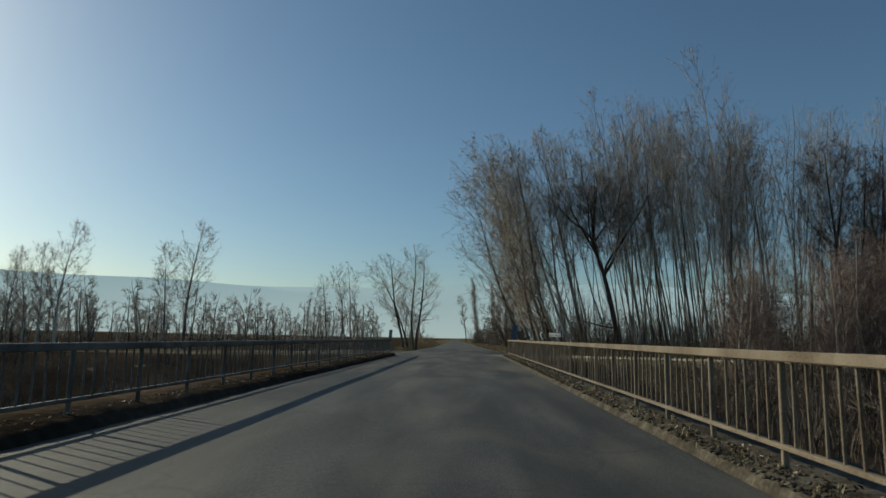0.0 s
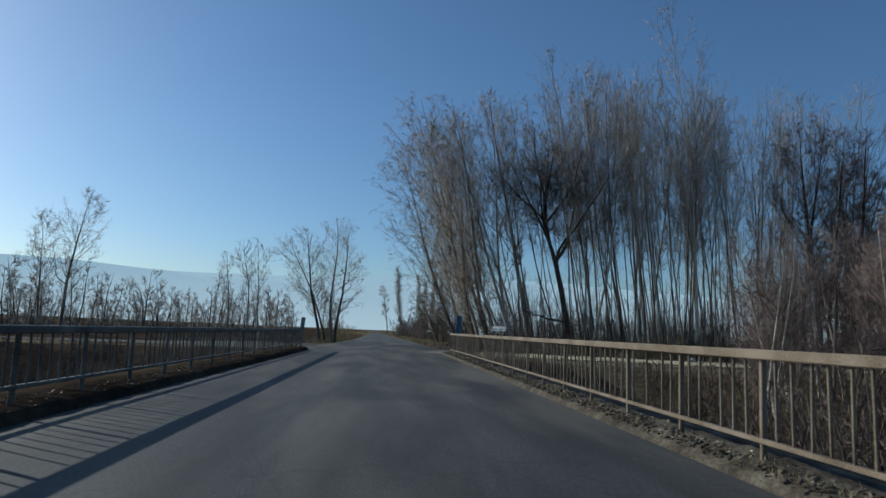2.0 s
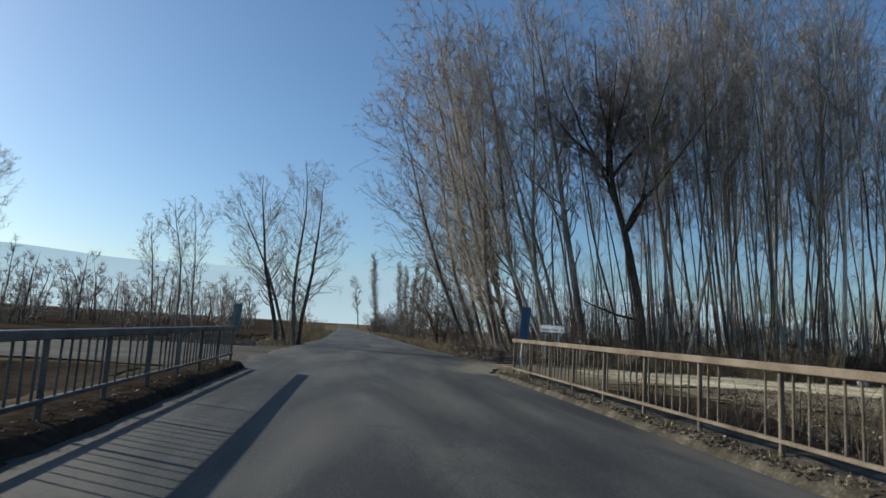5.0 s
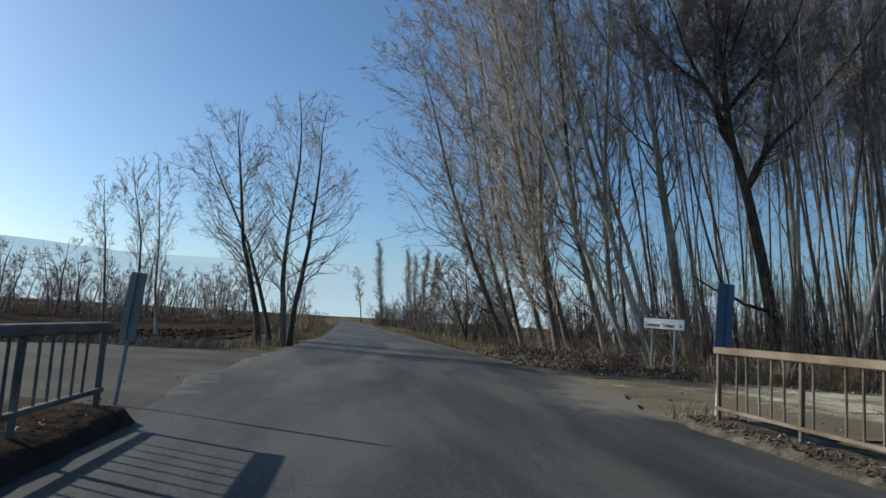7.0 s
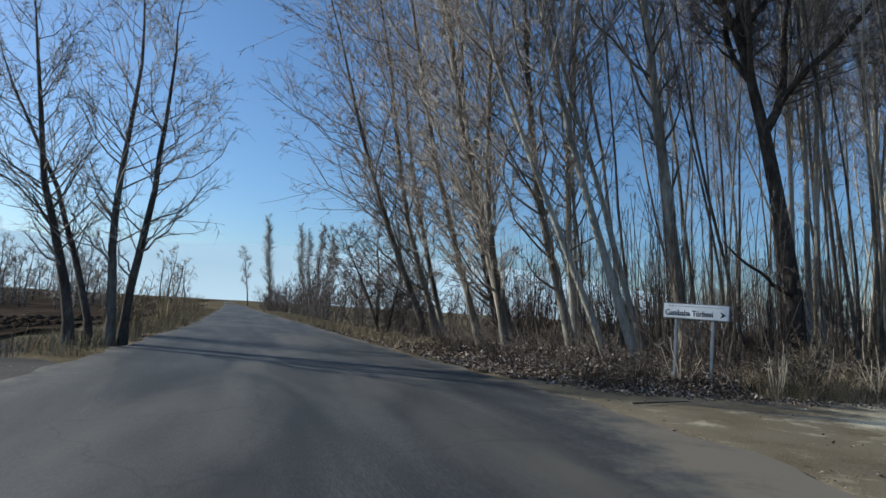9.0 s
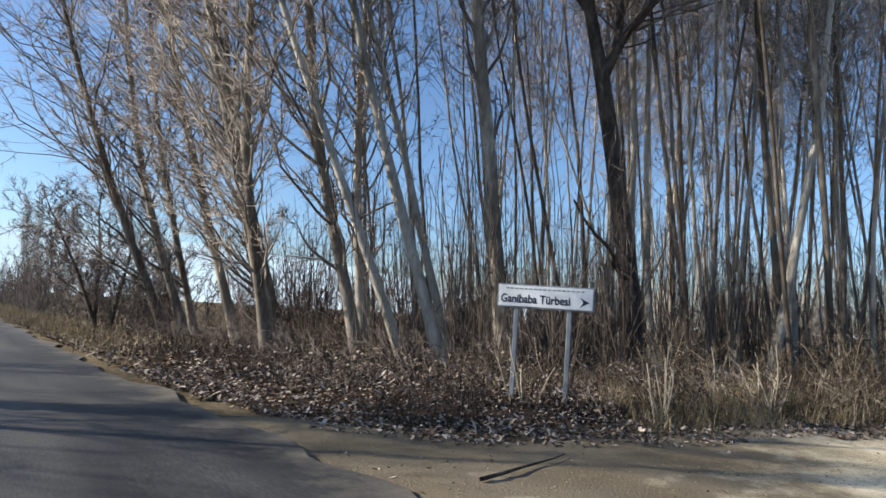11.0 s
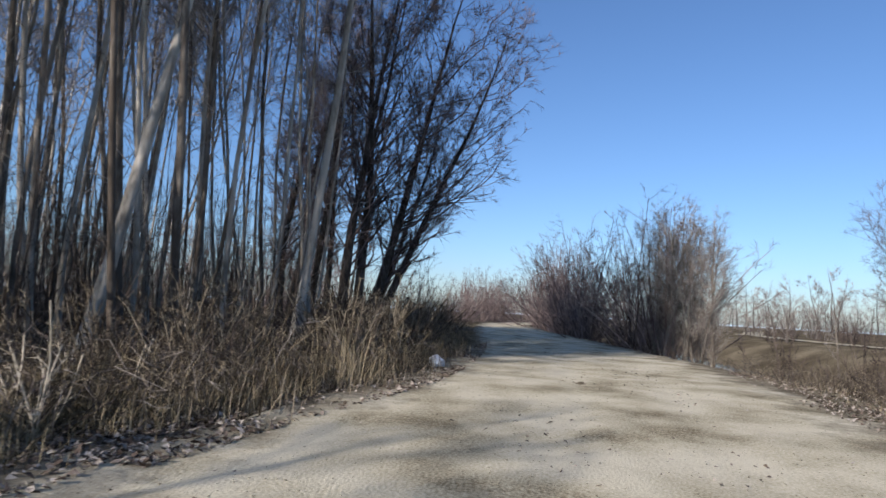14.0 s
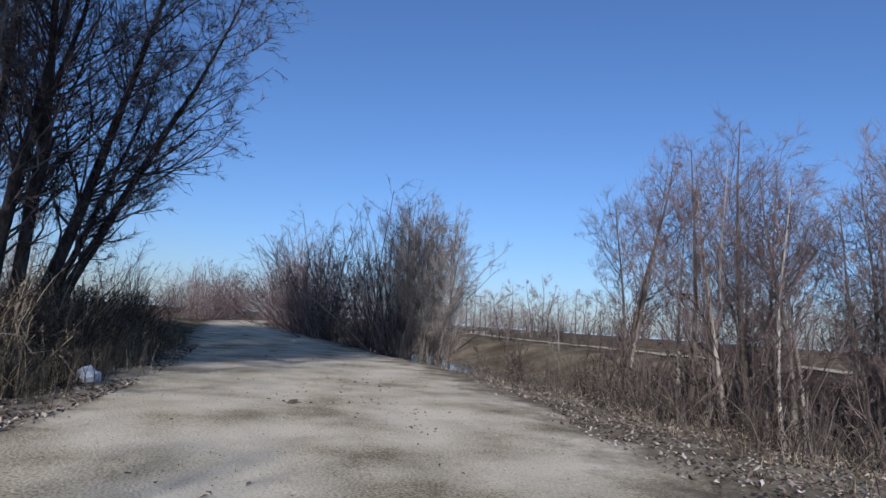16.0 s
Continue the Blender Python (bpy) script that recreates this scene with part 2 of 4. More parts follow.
def road_east(y):
    return np.interp(y, [-40, 43, 45.5, 49, 52, 55, 60, 76, 127, 200, 400], [3.15, 3.15, 3.4, 4.1, 4.3, 4.1, 3.7, 3.2, 1.4, -0.6, -5.0])


def ground_z(x, y):
    x, y = np.asarray(x, float), np.asarray(y, float)
    side = np.maximum(road_west(y) - x, x - road_east(y))
    z = -0.05 - 0.3 * smooth(1.5, 7, side)
    flat = smooth(38, 44, y) * (1 - smooth(56, 66, y)) * smooth(-40, -16, x)
    z = z * (1 - flat) + flat * -0.05
    z = z + 0.22 * smooth(0.4, 3.0, y - track_north(x)) * smooth(0.5, 4.0, x - road_east(y)) * (1 - smooth(80, 90, y))
    z = z - 1.15 * smooth(3.5, 30, road_west(y) - x) * smooth(44, 58, y)
    s = track_south(x) - y
    east = smooth(24, 34, x)
    fall = np.clip((s - 3.0 + 2.5 * east) / (10.5 - 2 * east), 0, 1)
    z = z - 2.6 * fall * fall * (3 - 2 * fall) + 1.9 * smooth(18, 27, s) + 0.6 * smooth(40, 60, s) + east * (1.0 * smooth(20, 31, s) + 0.5 * smooth(34, 70, s))
    rough = smooth(1.0, 4.0, np.maximum(side, 0)) * (1 - flat * 0.7)
    return z + rough * (0.07 * wave(x, y, 2.3) + 0.05 * wave(x, y, 0.9, 2.0)) + 0.25 * wave(x, y, 35, 1.0) * smooth(60, 150, np.hypot(x, y - 40))


def steps(fine_lo, fine_hi, step, far):
    mid = np.arange(fine_lo, fine_hi + step / 2, step)
    grow = step * np.cumsum(1.28 ** np.arange(1, 40))
    grow = grow[grow < far]
    return np.concatenate([fine_lo - grow[::-1], mid, fine_hi + grow])


def sheet(name, xs, ys, zfun, mat):
    gx, gy = np.meshgrid(xs, ys)
    v = np.stack([gx.ravel(), gy.ravel(), zfun(gx.ravel(), gy.ravel())], -1)
    nx, ny = len(xs), len(ys)
    i = (np.arange(ny - 1)[:, None] * nx + np.arange(nx - 1)[None]).ravel()
    return mesh_of(name, v, np.stack([i, i + 1, i + 1 + nx, i + nx], -1), mat, True)


ground = tagged(new("ground", sheet("ground", steps(-40, 80, 1.0, 4200), steps(-20, 95, 1.0, 4200), ground_z, SOIL)), "dry winter grass and bare soil round the road", "ground", kind="structure")


def strip(name, along, lo, hi, across, height, mat, swap=False):
    """A surface between two edges, lying a little over the ground."""
    rows = []
    for f in np.linspace(0, 1, across):
        a = lo + (hi - lo) * f
        rows.append(np.stack([along, a] if swap else [a, along], -1))
    p = np.stack(rows, 1).reshape(-1, 2)
    v = np.column_stack([p, height(p[:, 0], p[:, 1])])
    n = len(along)
    i = (np.arange(n - 1)[:, None] * across + np.arange(across - 1)[None]).ravel()
    f = np.stack([i, i + 1, i + 1 + across, i + across], -1)
    return mesh_of(name, v, f[:, ::-1] if swap else f, mat, True)


ry = np.concatenate([np.arange(-30, 100, 0.25), np.arange(100, 420, 5.0)])
ragged = smooth(42, 44, ry) * (0.2 * wave(ry, ry * 0, 1.1) + 0.05 * wave(ry, ry * 0, 0.37, 3))
road = tagged(new("road", strip("road", ry, road_west(ry) + ragged, road_east(ry) + smooth(42, 44, ry) * (0.25 * wave(ry, ry * 0, 0.9, 5) + 0.05 * wave(ry, ry * 0, 0.33, 2)), 30,
    lambda x, y: 0.012 * wave(x, y, 6) + 0.01, ASPHALT)), "worn grey asphalt road with dusty edges", "road", kind="structure")
rc = np.array([v.co[:2] for v in road.data.vertices])
road_edge = road.data.attributes.new("edge", "FLOAT", "POINT")
road_edge.data.foreach_set("value", (0.25 + np.minimum(rc[:, 0] - road_west(rc[:, 1]), road_east(rc[:, 1]) - rc[:, 0]) * 1.3 + 9 * (1 - smooth(41, 45, rc[:, 1])) - 1.7 * np.exp(-((rc[:, 0] - 2.4) / 2.2) ** 2 - ((rc[:, 1] - 47.5) / 4.0) ** 2)).astype(np.float32))
tx = np.concatenate([np.arange(2.6, 90, 0.3), np.arange(90, 380, 5.0)])
track = tagged(new("dirt_road", strip("dirt_road", tx, track_south(tx) - 0.3 + 0.35 * wave(tx, tx * 0, 1.4) + 0.2 * wave(tx, tx * 0, 0.5, 2), track_north(tx) + 0.25 + 0.35 * wave(tx, tx * 0, 1.7, 4) + 0.15 * wave(tx, tx * 0, 0.4, 1), 40,
    lambda x, y: -0.012 - 0.07 * smooth(0.35, -0.3, x - road_east(y)) + 0.022 * wave(x, y, 1.6) + 0.012 * wave(x, y, 0.45, 5) + 0.008 * wave(x, y, 0.21, 2) + 0.035 * smooth(0.6, 0.0, track_north(x) - y) - 0.02 * np.exp(-((np.abs(y - (0.55 * track_south(x) + 0.45 * track_north(x))) - 0.85) / 0.3) ** 2), TRACK, True)), "pale gravelly dirt track beside the river", "dirt road", kind="structure")
tc = np.array([v.co[:2] for v in track.data.vertices])
edge_at = track.data.attributes.new("edge", "FLOAT", "POINT")
edge_at.data.foreach_set("value", (np.minimum(1.6, np.minimum(tc[:, 1] - track_south(tc[:, 0]), track_north(tc[:, 0]) - tc[:, 1])) - 2.2 * smooth(11, 6, tc[:, 0])).astype(np.float32))
verge = tagged(new("verge", strip("verge", tx[tx > 8.5], track_south(tx[tx > 8.5]) - 3.4 + 0.6 * wave(tx[tx > 8.5], 0 * tx[tx > 8.5], 1.9), track_south(tx[tx > 8.5]) + 0.5 + 0.3 * wave(tx[tx > 8.5], 0 * tx[tx > 8.5], 1.1, 3), 12,
    lambda x, y: ground_z(x, y) + 0.03 + 0.02 * wave(x, y, 0.7, 3) - 0.03 * smooth(-0.3, 0.5, y - track_south(x)), VERGE, True)), "rough grey-brown gravelly verge beside the dirt track", "verge", kind="structure")
px_ = np.arange(30, 200, 2.0)
far_path = tagged(new("far_path", strip("far_path", px_, track_south(px_) - 34.5 + wave(px_, 0 * px_, 9), track_south(px_) - 30.6 + wave(px_, 0 * px_, 9), 4, lambda x, y: ground_z(x, y) + 0.1, GRAVEL, True)), "pale dirt path on the far river bank", "path", kind="structure")
yx = np.arange(-34, -3.9, 0.3)
yard = tagged(new("dirt_yard", strip("dirt_yard", yx, np.interp(yx, [-34, -12, -5, -4], [44, 42.7, 42.3, 42.5]) + 0.3 * wave(yx, yx * 0, 1.5), np.interp(yx, [-34, -12, -5, -4], [55, 55.5, 56.5, 55.5]) + 0.7 * wave(yx, yx * 0, 1.3, 2), 14,
    lambda x, y: ground_z(x, y) + 0.04, YARD, True)), "dusty bare dirt turnout beside the asphalt", "dirt yard", kind="structure")
fx = np.concatenate([np.arange(-260, -90, 10.0), np.arange(-90, -7.4, 1.5)])
field = tagged(new("ploughed_field", strip("ploughed_field", fx, np.interp(fx, [-260, -90, -12, -7], [70, 62, 59.5, 62]) + 0.5 * wave(fx, fx * 0, 3), fx * 0 + 185.0, 60,
    lambda x, y: ground_z(x, y) + 0.1 + 0.09 * wave(x, y, 1.1, 3), FIELD, True)), "dark ploughed earth field with clods", "field", kind="structure")
# strips of dark ploughed-earth colour over the soil on both sides of the bridge
for dark_lo, dark_hi in ((-70.0, -5.3), (4.5, 38.0)):
    dx = np.arange(dark_lo, dark_hi + 0.1, 1.2)
    tagged(new("dark_soil", strip("dark_soil", dx, dx * 0 - 16 + 0.8 * wave(dx, dx * 0, 4), np.minimum(track_south(dx) - 1.5, 41.5) - 16 * smooth(9, 15, dx) + 0.6 * wave(dx, dx * 0, 3, 2), 50, lambda x, y: ground_z(x, y) + 0.04, FIELD, True)), "dark soil and weeds below the bridge", "soil", kind="structure")
water_mat = bpy.data.materials.new("river_water")
water_mat.use_nodes = True
wb = water_mat.node_tree.nodes["Principled BSDF"]
wb.inputs["Base Color"].default_value, wb.inputs["Roughness"].default_value = (0.02, 0.025, 0.022, 1), 0.1
wb.inputs["IOR"].default_value = 1.33
wx = np.arange(-120, 90, 3.0)
water = tagged(new("water", strip("water", wx, track_south(wx) - 18.5, track_south(wx) - 13, 8, lambda x, y: -2.5 + 0.006 * wave(x, y, 0.7), water_mat, True)), "still dark river water between earth banks", "water", kind="structure")

ox = np.arange(4.6, 44, 0.5)
# sheet of darker brown than the open ground, laid below the poplars
tagged(new("grove_floor", strip("grove_floor", ox, track_north(ox) + 1.0 + 0.5 * wave(ox, ox * 0, 1.3, 2), ox * 0 + 76.0, 60, lambda x, y: ground_z(x, y) + 0.03, FOREST, True)), "dark brown soil on the floor of the grove", "soil", kind="structure")
ex = np.concatenate([np.arange(-900, -100, 40.0), np.arange(-100, -11, 6.0)])
tagged(new("far_field", strip("far_field", ex, ex * 0 + 184.0, ex * 0 + 1100.0, 40, lambda x, y: ground_z(x, y) + 0.12, FIELD, True)), "dark ploughed fields reaching to the hills", "field", kind="structure")

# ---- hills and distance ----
hill_mat = bpy.data.materials.new("painted_haze_hills")
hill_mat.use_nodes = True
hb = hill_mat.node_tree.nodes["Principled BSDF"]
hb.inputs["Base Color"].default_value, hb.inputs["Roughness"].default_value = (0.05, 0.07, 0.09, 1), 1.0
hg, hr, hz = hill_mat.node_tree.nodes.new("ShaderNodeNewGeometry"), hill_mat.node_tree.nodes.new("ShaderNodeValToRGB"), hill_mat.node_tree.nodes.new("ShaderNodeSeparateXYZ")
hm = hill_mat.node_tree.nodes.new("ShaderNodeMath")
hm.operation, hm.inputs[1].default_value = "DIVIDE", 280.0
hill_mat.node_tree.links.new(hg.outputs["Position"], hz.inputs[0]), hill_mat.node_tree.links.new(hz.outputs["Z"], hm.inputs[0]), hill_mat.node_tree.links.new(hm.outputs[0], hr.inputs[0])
# haze painted in as emission: the hills glow, whiter towards the foot
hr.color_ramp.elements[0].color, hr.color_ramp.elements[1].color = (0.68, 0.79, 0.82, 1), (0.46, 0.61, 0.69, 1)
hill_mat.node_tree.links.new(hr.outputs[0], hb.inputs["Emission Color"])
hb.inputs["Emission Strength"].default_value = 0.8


def hills(dist, base, amp, seed, name):
    az = np.radians(np.arange(-110, 161, 0.5))
    d = np.degrees(az)
    top = base + amp * (0.55 * np.sin(d / 13.0 + seed) + 0.3 * np.sin(d / 5.3 + 2 * seed) + 0.12 * np.sin(d / 2.1 + seed * 3))
    top = top * (1.0 - 0.97 * smooth(15, 60, d))
    v, f = [], []
    for k, (rr, hh) in enumerate(((0.9, -0.05), (0.96, 0.55), (1.0, 1.0), (1.1, 0.8))):
        v.append(np.stack([np.sin(az) * dist * rr, np.cos(az) * dist * rr, top * hh], -1))
    n = len(az)
    i = (np.arange(3)[:, None] * n + np.arange(n - 1)[None]).ravel()
    return tagged(new(name, mesh_of(name, np.concatenate(v), np.stack([i, i + 1, i + 1 + n, i + n], -1), hill_mat, True)), "hills on the skyline with pale blue haze painted as glow", "hills", kind="structure")


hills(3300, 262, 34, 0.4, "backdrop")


# ---- the bridge ----
Y0, Y1 = -16.0, 42.6
deck = tagged(new("bridge_deck", box("bridge_deck", (10.0, Y1 - Y0, 0.7), CONCRETE, 0.02, (-0.4, (Y0 + Y1) / 2, -0.385))), "grey concrete bridge deck under the asphalt", "bridge deck", kind="structure")
rng = np.random.default_rng(4)


def kerb(name, x0, x1, y1, mat, high):
    ys = np.arange(Y0, y1, 0.35)
    w = x1 - x0
    prof = [(x0, -0.02), (x0 + 0.05 * w, 0.45 * high), (x0 + 0.14 * w, 0.75 * high), (x0 + 0.5 * w, high), (x0 + 0.97 * w, 0.95 * high), (x1, -0.3)]
    v = []
    for y in ys:
        for px, pz in prof:
            j = 0.03 if pz > 0 else 0
            v.append((px + rng.normal(0, j * 0.7), y, pz + rng.normal(0, j * 0.6)))
    k = len(prof)
    i = (np.arange(len(ys) - 1)[:, None] * k + np.arange(k - 1)[None]).ravel()
    f = np.stack([i, i + k, i + k + 1, i + 1], -1)
    return tagged(new(name, mesh_of(name, v, f if x1 > x0 else f[:, ::-1], mat)), "crumbling concrete kerb covered in dirt and dead grass", "kerb", kind="structure")


kerb("pavement_1", 3.22, 4.35, 44.4, CONCRETE, 0.14)
kerb("pavement_2", -4.08, -5.4, 42.8, FIELD, 0.2)


def railing(name, x, y_end, y_start, side, label, paint, foot, top):
    rail = tagged(new(name), label, "railing", "bridge railings")
    rail.location = (x, 0, foot)
    length = y_end - y_start
    mid = (y_end + y_start) / 2
    part("top_rail", box("top_rail", (0.13, length, 0.1), paint, 0.012, (0, mid, top - 0.05)), rail)
    part("bottom_rail", box("bottom_rail", (0.07, length, 0.05), paint, 0.008, (0, mid, 0.16)), rail)
    post_me = box("post", (0.06, 0.05, top), paint, 0.008, (0, 0, top / 2 - 0.09))
    bar_me = box("baluster", (0.026, 0.022, top - 0.26), paint, 0.004, (0, 0, top / 2 + 0.05))
    n = round(length / 1.75)
    gap = length / n
    lost = random.Random(5 + side)
    for i in range(n + 1):
        p = part("post", post_me, rail)
        p.location = (side * 0.02, y_start + 0.03 + i * (length - 0.06) / n, 0)
        p.rotation_euler = (radians(lost.uniform(-1.5, 1.5)), 0, 0)
        if i == n:
            break
        for k in range(1, 7):
            if lost.random() < 0.05:
                continue
            b = part("baluster", bar_me, rail)
            b.location = (0, y_start + i * gap + k * gap / 7 + lost.uniform(-0.01, 0.01), 0)
            b.rotation_euler = (radians(lost.uniform(-1.2, 1.2)), radians(lost.uniform(-1, 1)), 0)
    return rail


railing("bridge_railing", 3.62, 43.7, -14.0, 1, "cream-painted steel bridge railing with rusty balusters", RAIL, 0.14, 1.05)
# the left railing's unlit side is painted darker
railing("bridge_railing", -4.45, 42.3, -14.0, -1, "steel bridge railing with shade painted into its colour and bent balusters", SHADERAIL, 0.2, 0.89)


# ---- trees ----
class Wood:
    """Collects tapered tubes along bent lines."""
    def __init__(self):
        self.v, self.f, self.n, self.seg, self.tri = [], [], 0, [], None

    def tube(self, pts, radii, sides):
        pts, radii = np.asarray(pts, float), np.asarray(radii, float)
        d = np.gradient(pts, axis=0)
        d /= np.linalg.norm(d, axis=1)[:, None] + 1e-9
        ref = np.array([0.31, 0.87, 0.12]) if abs(d[0, 2]) > 0.5 else np.array([0.1, 0.2, 1.0])
        a = np.cross(d, ref)
        a /= np.linalg.norm(a, axis=1)[:, None] + 1e-9
        b = np.cross(d, a)
        th = np.arange(sides) * 2 * np.pi / sides
        ring = pts[:, None] + radii[:, None, None] * (np.cos(th)[None, :, None] * a[:, None] + np.sin(th)[None, :, None] * b[:, None])
        self.v.append(ring.reshape(-1, 3))
        m = len(pts)
        i = np.arange(m - 1)[:, None] * sides
        j = np.arange(sides)[None]
        k = (np.arange(sides)[None] + 1) % sides
        self.f.append((np.stack([i + j, i + k, i + k + sides, i + j + sides], -1) + self.n).reshape(-1, 4))
        self.n += m * sides

    def twig(self, p, d, length, r0):
        self.seg.append((*p, *d, length, r0))

    def mesh(self, name, mat):
        if self.seg:
            a = np.array(self.seg)
            p, d, ln, rad = a[:, :3], a[:, 3:6], a[:, 6:7], a[:, 7:8]
            d = d / (np.linalg.norm(d, axis=1)[:, None] + 1e-9)
            u = np.cross(d, np.array([0.36, 0.48, 0.8]))
            u /= np.linalg.norm(u, axis=1)[:, None] + 1e-9
            w = np.cross(d, u)
            q = p + d * ln
            ring = [p + 1.15 * rad * (math.cos(t) * u + math.sin(t) * w) for t in (0.0, 2.094, 4.189)] + [q]
            self.v.append(np.stack(ring, 1).reshape(-1, 3))
            i = np.arange(len(a))[:, None, None] * 4 + np.array([(0, 1, 3), (1, 2, 3), (2, 0, 3)])[None]
            self.tri = (i + self.n).reshape(-1, 3)
            self.n += len(a) * 4
            self.seg = []
        faces = np.concatenate(self.f) if self.f else np.zeros((0, 4), int)
        if self.tri is not None:
            faces = np.concatenate([faces[:, [0, 1, 2]], faces[:, [0, 2, 3]], self.tri])
        return mesh_of(name, np.concatenate(self.v), faces, mat, True)


def bent(r, start, direction, length, n, bend, up):
    """A line of n points that wanders and turns upwards."""
    d = np.array(direction, float)
    d /= np.linalg.norm(d)
    pts, p = [np.array(start, float)], np.array(start, float)
    for _ in range(n - 1):
        d = d + r.normal(0, bend, 3) + np.array([0, 0, up])
        d /= np.linalg.norm(d)
        p = p + d * length / (n - 1)
        pts.append(p)
    return np.array(pts)


def off(r, d, angle):
    """A way that leaves d by angle (radians), to any side."""
    d = d / np.linalg.norm(d)
    s = np.cross(d, r.normal(0, 1, 3))
    s /= np.linalg.norm(s) + 1e-9
    return d * math.cos(angle) + s * math.sin(angle)


def along(pts, u):
    x = u * (len(pts) - 1)
    i = min(int(x), len(pts) - 2)
    return pts[i] + (pts[i + 1] - pts[i]) * (x - i), pts[i + 1] - pts[i]


def spray(r, wood, pts, rad, count, length, angle, up, twigs, twig_len, lo=0.15, thick=0.008):
    """Side shoots of one branch with their twigs."""
    for _ in range(count):
        u = lo + (1 - lo) * r.random() ** 0.85
        p, d = along(pts, u)
        ln = length * (1.1 - 0.5 * u) * r.uniform(0.5, 1.3)
        q = bent(r, p, off(r, d, angle * r.uniform(0.5, 1.4)), ln, 4, 0.16, up)
        r0 = max(rad * (1 - 0.8 * u) * 0.4, thick * 1.2)
        if ln > 0.8 and r0 > 0.008:
            wood.tube(q, np.linspace(r0, thick * 0.7, 4), 3)
        else:
            wood.twig(p, q[3] - p, ln, r0 * 0.85)
            q = np.array([p, q[3]])
        for _ in range(twigs):
            w, e = along(q, r.uniform(0.15, 1.0))
            wood.twig(w, off(r, e, r.uniform(0.35, 1.1)) + np.array([0, 0, up]), twig_len * r.uniform(0.4, 1.4), thick)


def crown_on(r, wood, line, height, radius, branches, shoots, twigs, first, spread, reach, up, twig_len=0.6, thick=0.008, top=0.7, side=(0, 0), forks=2):
    """Branches that leave the stem outwards, wander, fork, turn up and end on a rounded outline."""
    rise = 1 / math.tan(spread)
    for i in range(branches):
        h = first + (1.02 - first) * ((i + r.random()) / branches) ** 0.75
        f = (h - first) / (1.02 - first)
        outline = 0.3 + 0.7 * math.sin(1.571 * f / top) if f < top else math.sqrt(max(0.0, 1 - ((f - top) / (1.03 - top)) ** 2))
        wide = reach * height * outline * r.uniform(0.45, 1.08)
        u = min(max(h - rise * r.uniform(0.7, 1.25) * wide / height - 0.03, first * 0.55), 0.94)
        p, d = along(line, u)
        a = r.uniform(0, 2 * math.pi)
        tip = along(line, min(h, 1.0))[0] + wide * np.array([math.cos(a) + side[0], math.sin(a) + side[1], 0]) + np.array([0, 0, max(0.0, h - 1) * height])
        ln = float(np.linalg.norm(tip - p))
        knee = p + (tip - p) * np.array([0.62, 0.62, 0.38])
        t = np.linspace(0, 1, 7)[:, None]
        q = (1 - t) ** 2 * p + 2 * t * (1 - t) * knee + t * t * tip + r.normal(0, 0.022 * ln, (7, 3)) * np.sin(3.14 * t) + r.normal(0, 0.05 * ln, 3) * np.sin(3.14 * t)
        r0 = max(0.42 * radius * (1 - u) * r.uniform(0.6, 1.0), 0.014)
        wood.tube(q, np.linspace(r0, thick, 7), 5 if r0 > 0.035 else 3)
        spray(r, wood, q, r0, shoots, 0.16 * ln + 0.3, 0.75, up, twigs, twig_len, lo=0.25, thick=thick)
        for _ in range(forks if ln > 1.5 else 0):
            v = r.uniform(0.3, 0.75)
            fp, fd = along(q, v)
            fl = ln * (1 - v) * r.uniform(0.6, 1.0) + 0.3
            fq = bent(r, fp, off(r, fd, r.uniform(0.35, 0.75)), fl, 5, 0.1, up)
            wood.tube(fq, np.linspace(max(r0 * (1 - v) * 0.8, thick * 1.3), thick * 0.8, 5), 3)
            spray(r, wood, fq, r0 * 0.5, max(2, shoots // 2), 0.2 * fl + 0.25, 0.75, up, twigs, twig_len, lo=0.15, thick=thick)


def tree(name, seed, stems, branches=26, shoots=6, twigs=3, first=0.3, spread=0.5, reach=0.22, mats=None, trunk_bend=0.03, up=0.1, label="", group="", top=0.7, sides=8, twig_len=0.6, thick=0.008, side=(0, 0), forks=2, low=0):
    """stems: rows of foot x y, lean x y, height, radius. Each is a trunk of its own part, with its crown."""
    r = np.random.default_rng(seed)
    bark, twig = mats or (BARK, TWIG)
    thing = tagged(new(name), label, "tree", group)
    for fx0, fy0, lx, ly, height, radius in stems:
        trunk, crown = Wood(), Wood()
        line = bent(r, (fx0, fy0, -0.3), (lx, ly, 1), height, 12, trunk_bend, 0.012)
        taper = radius * np.linspace(1, 0, 12) ** 1.05 + 0.01
        taper[0] *= 1.35
        trunk.tube(line, taper, sides)
        crown_on(r, crown, line, height, radius, branches, shoots, twigs, first, spread, reach, up, twig_len, thick, top, side, forks)
        if low:
            spray(r, crown, line[:7], 0.03, low, 1.5, 0.8, 0.06, 3, 0.4, lo=0.06, thick=0.007)
        part("trunk", trunk.mesh("trunk", bark), thing)
        part("crown", crown.mesh("crown", twig), thing)
    return thing


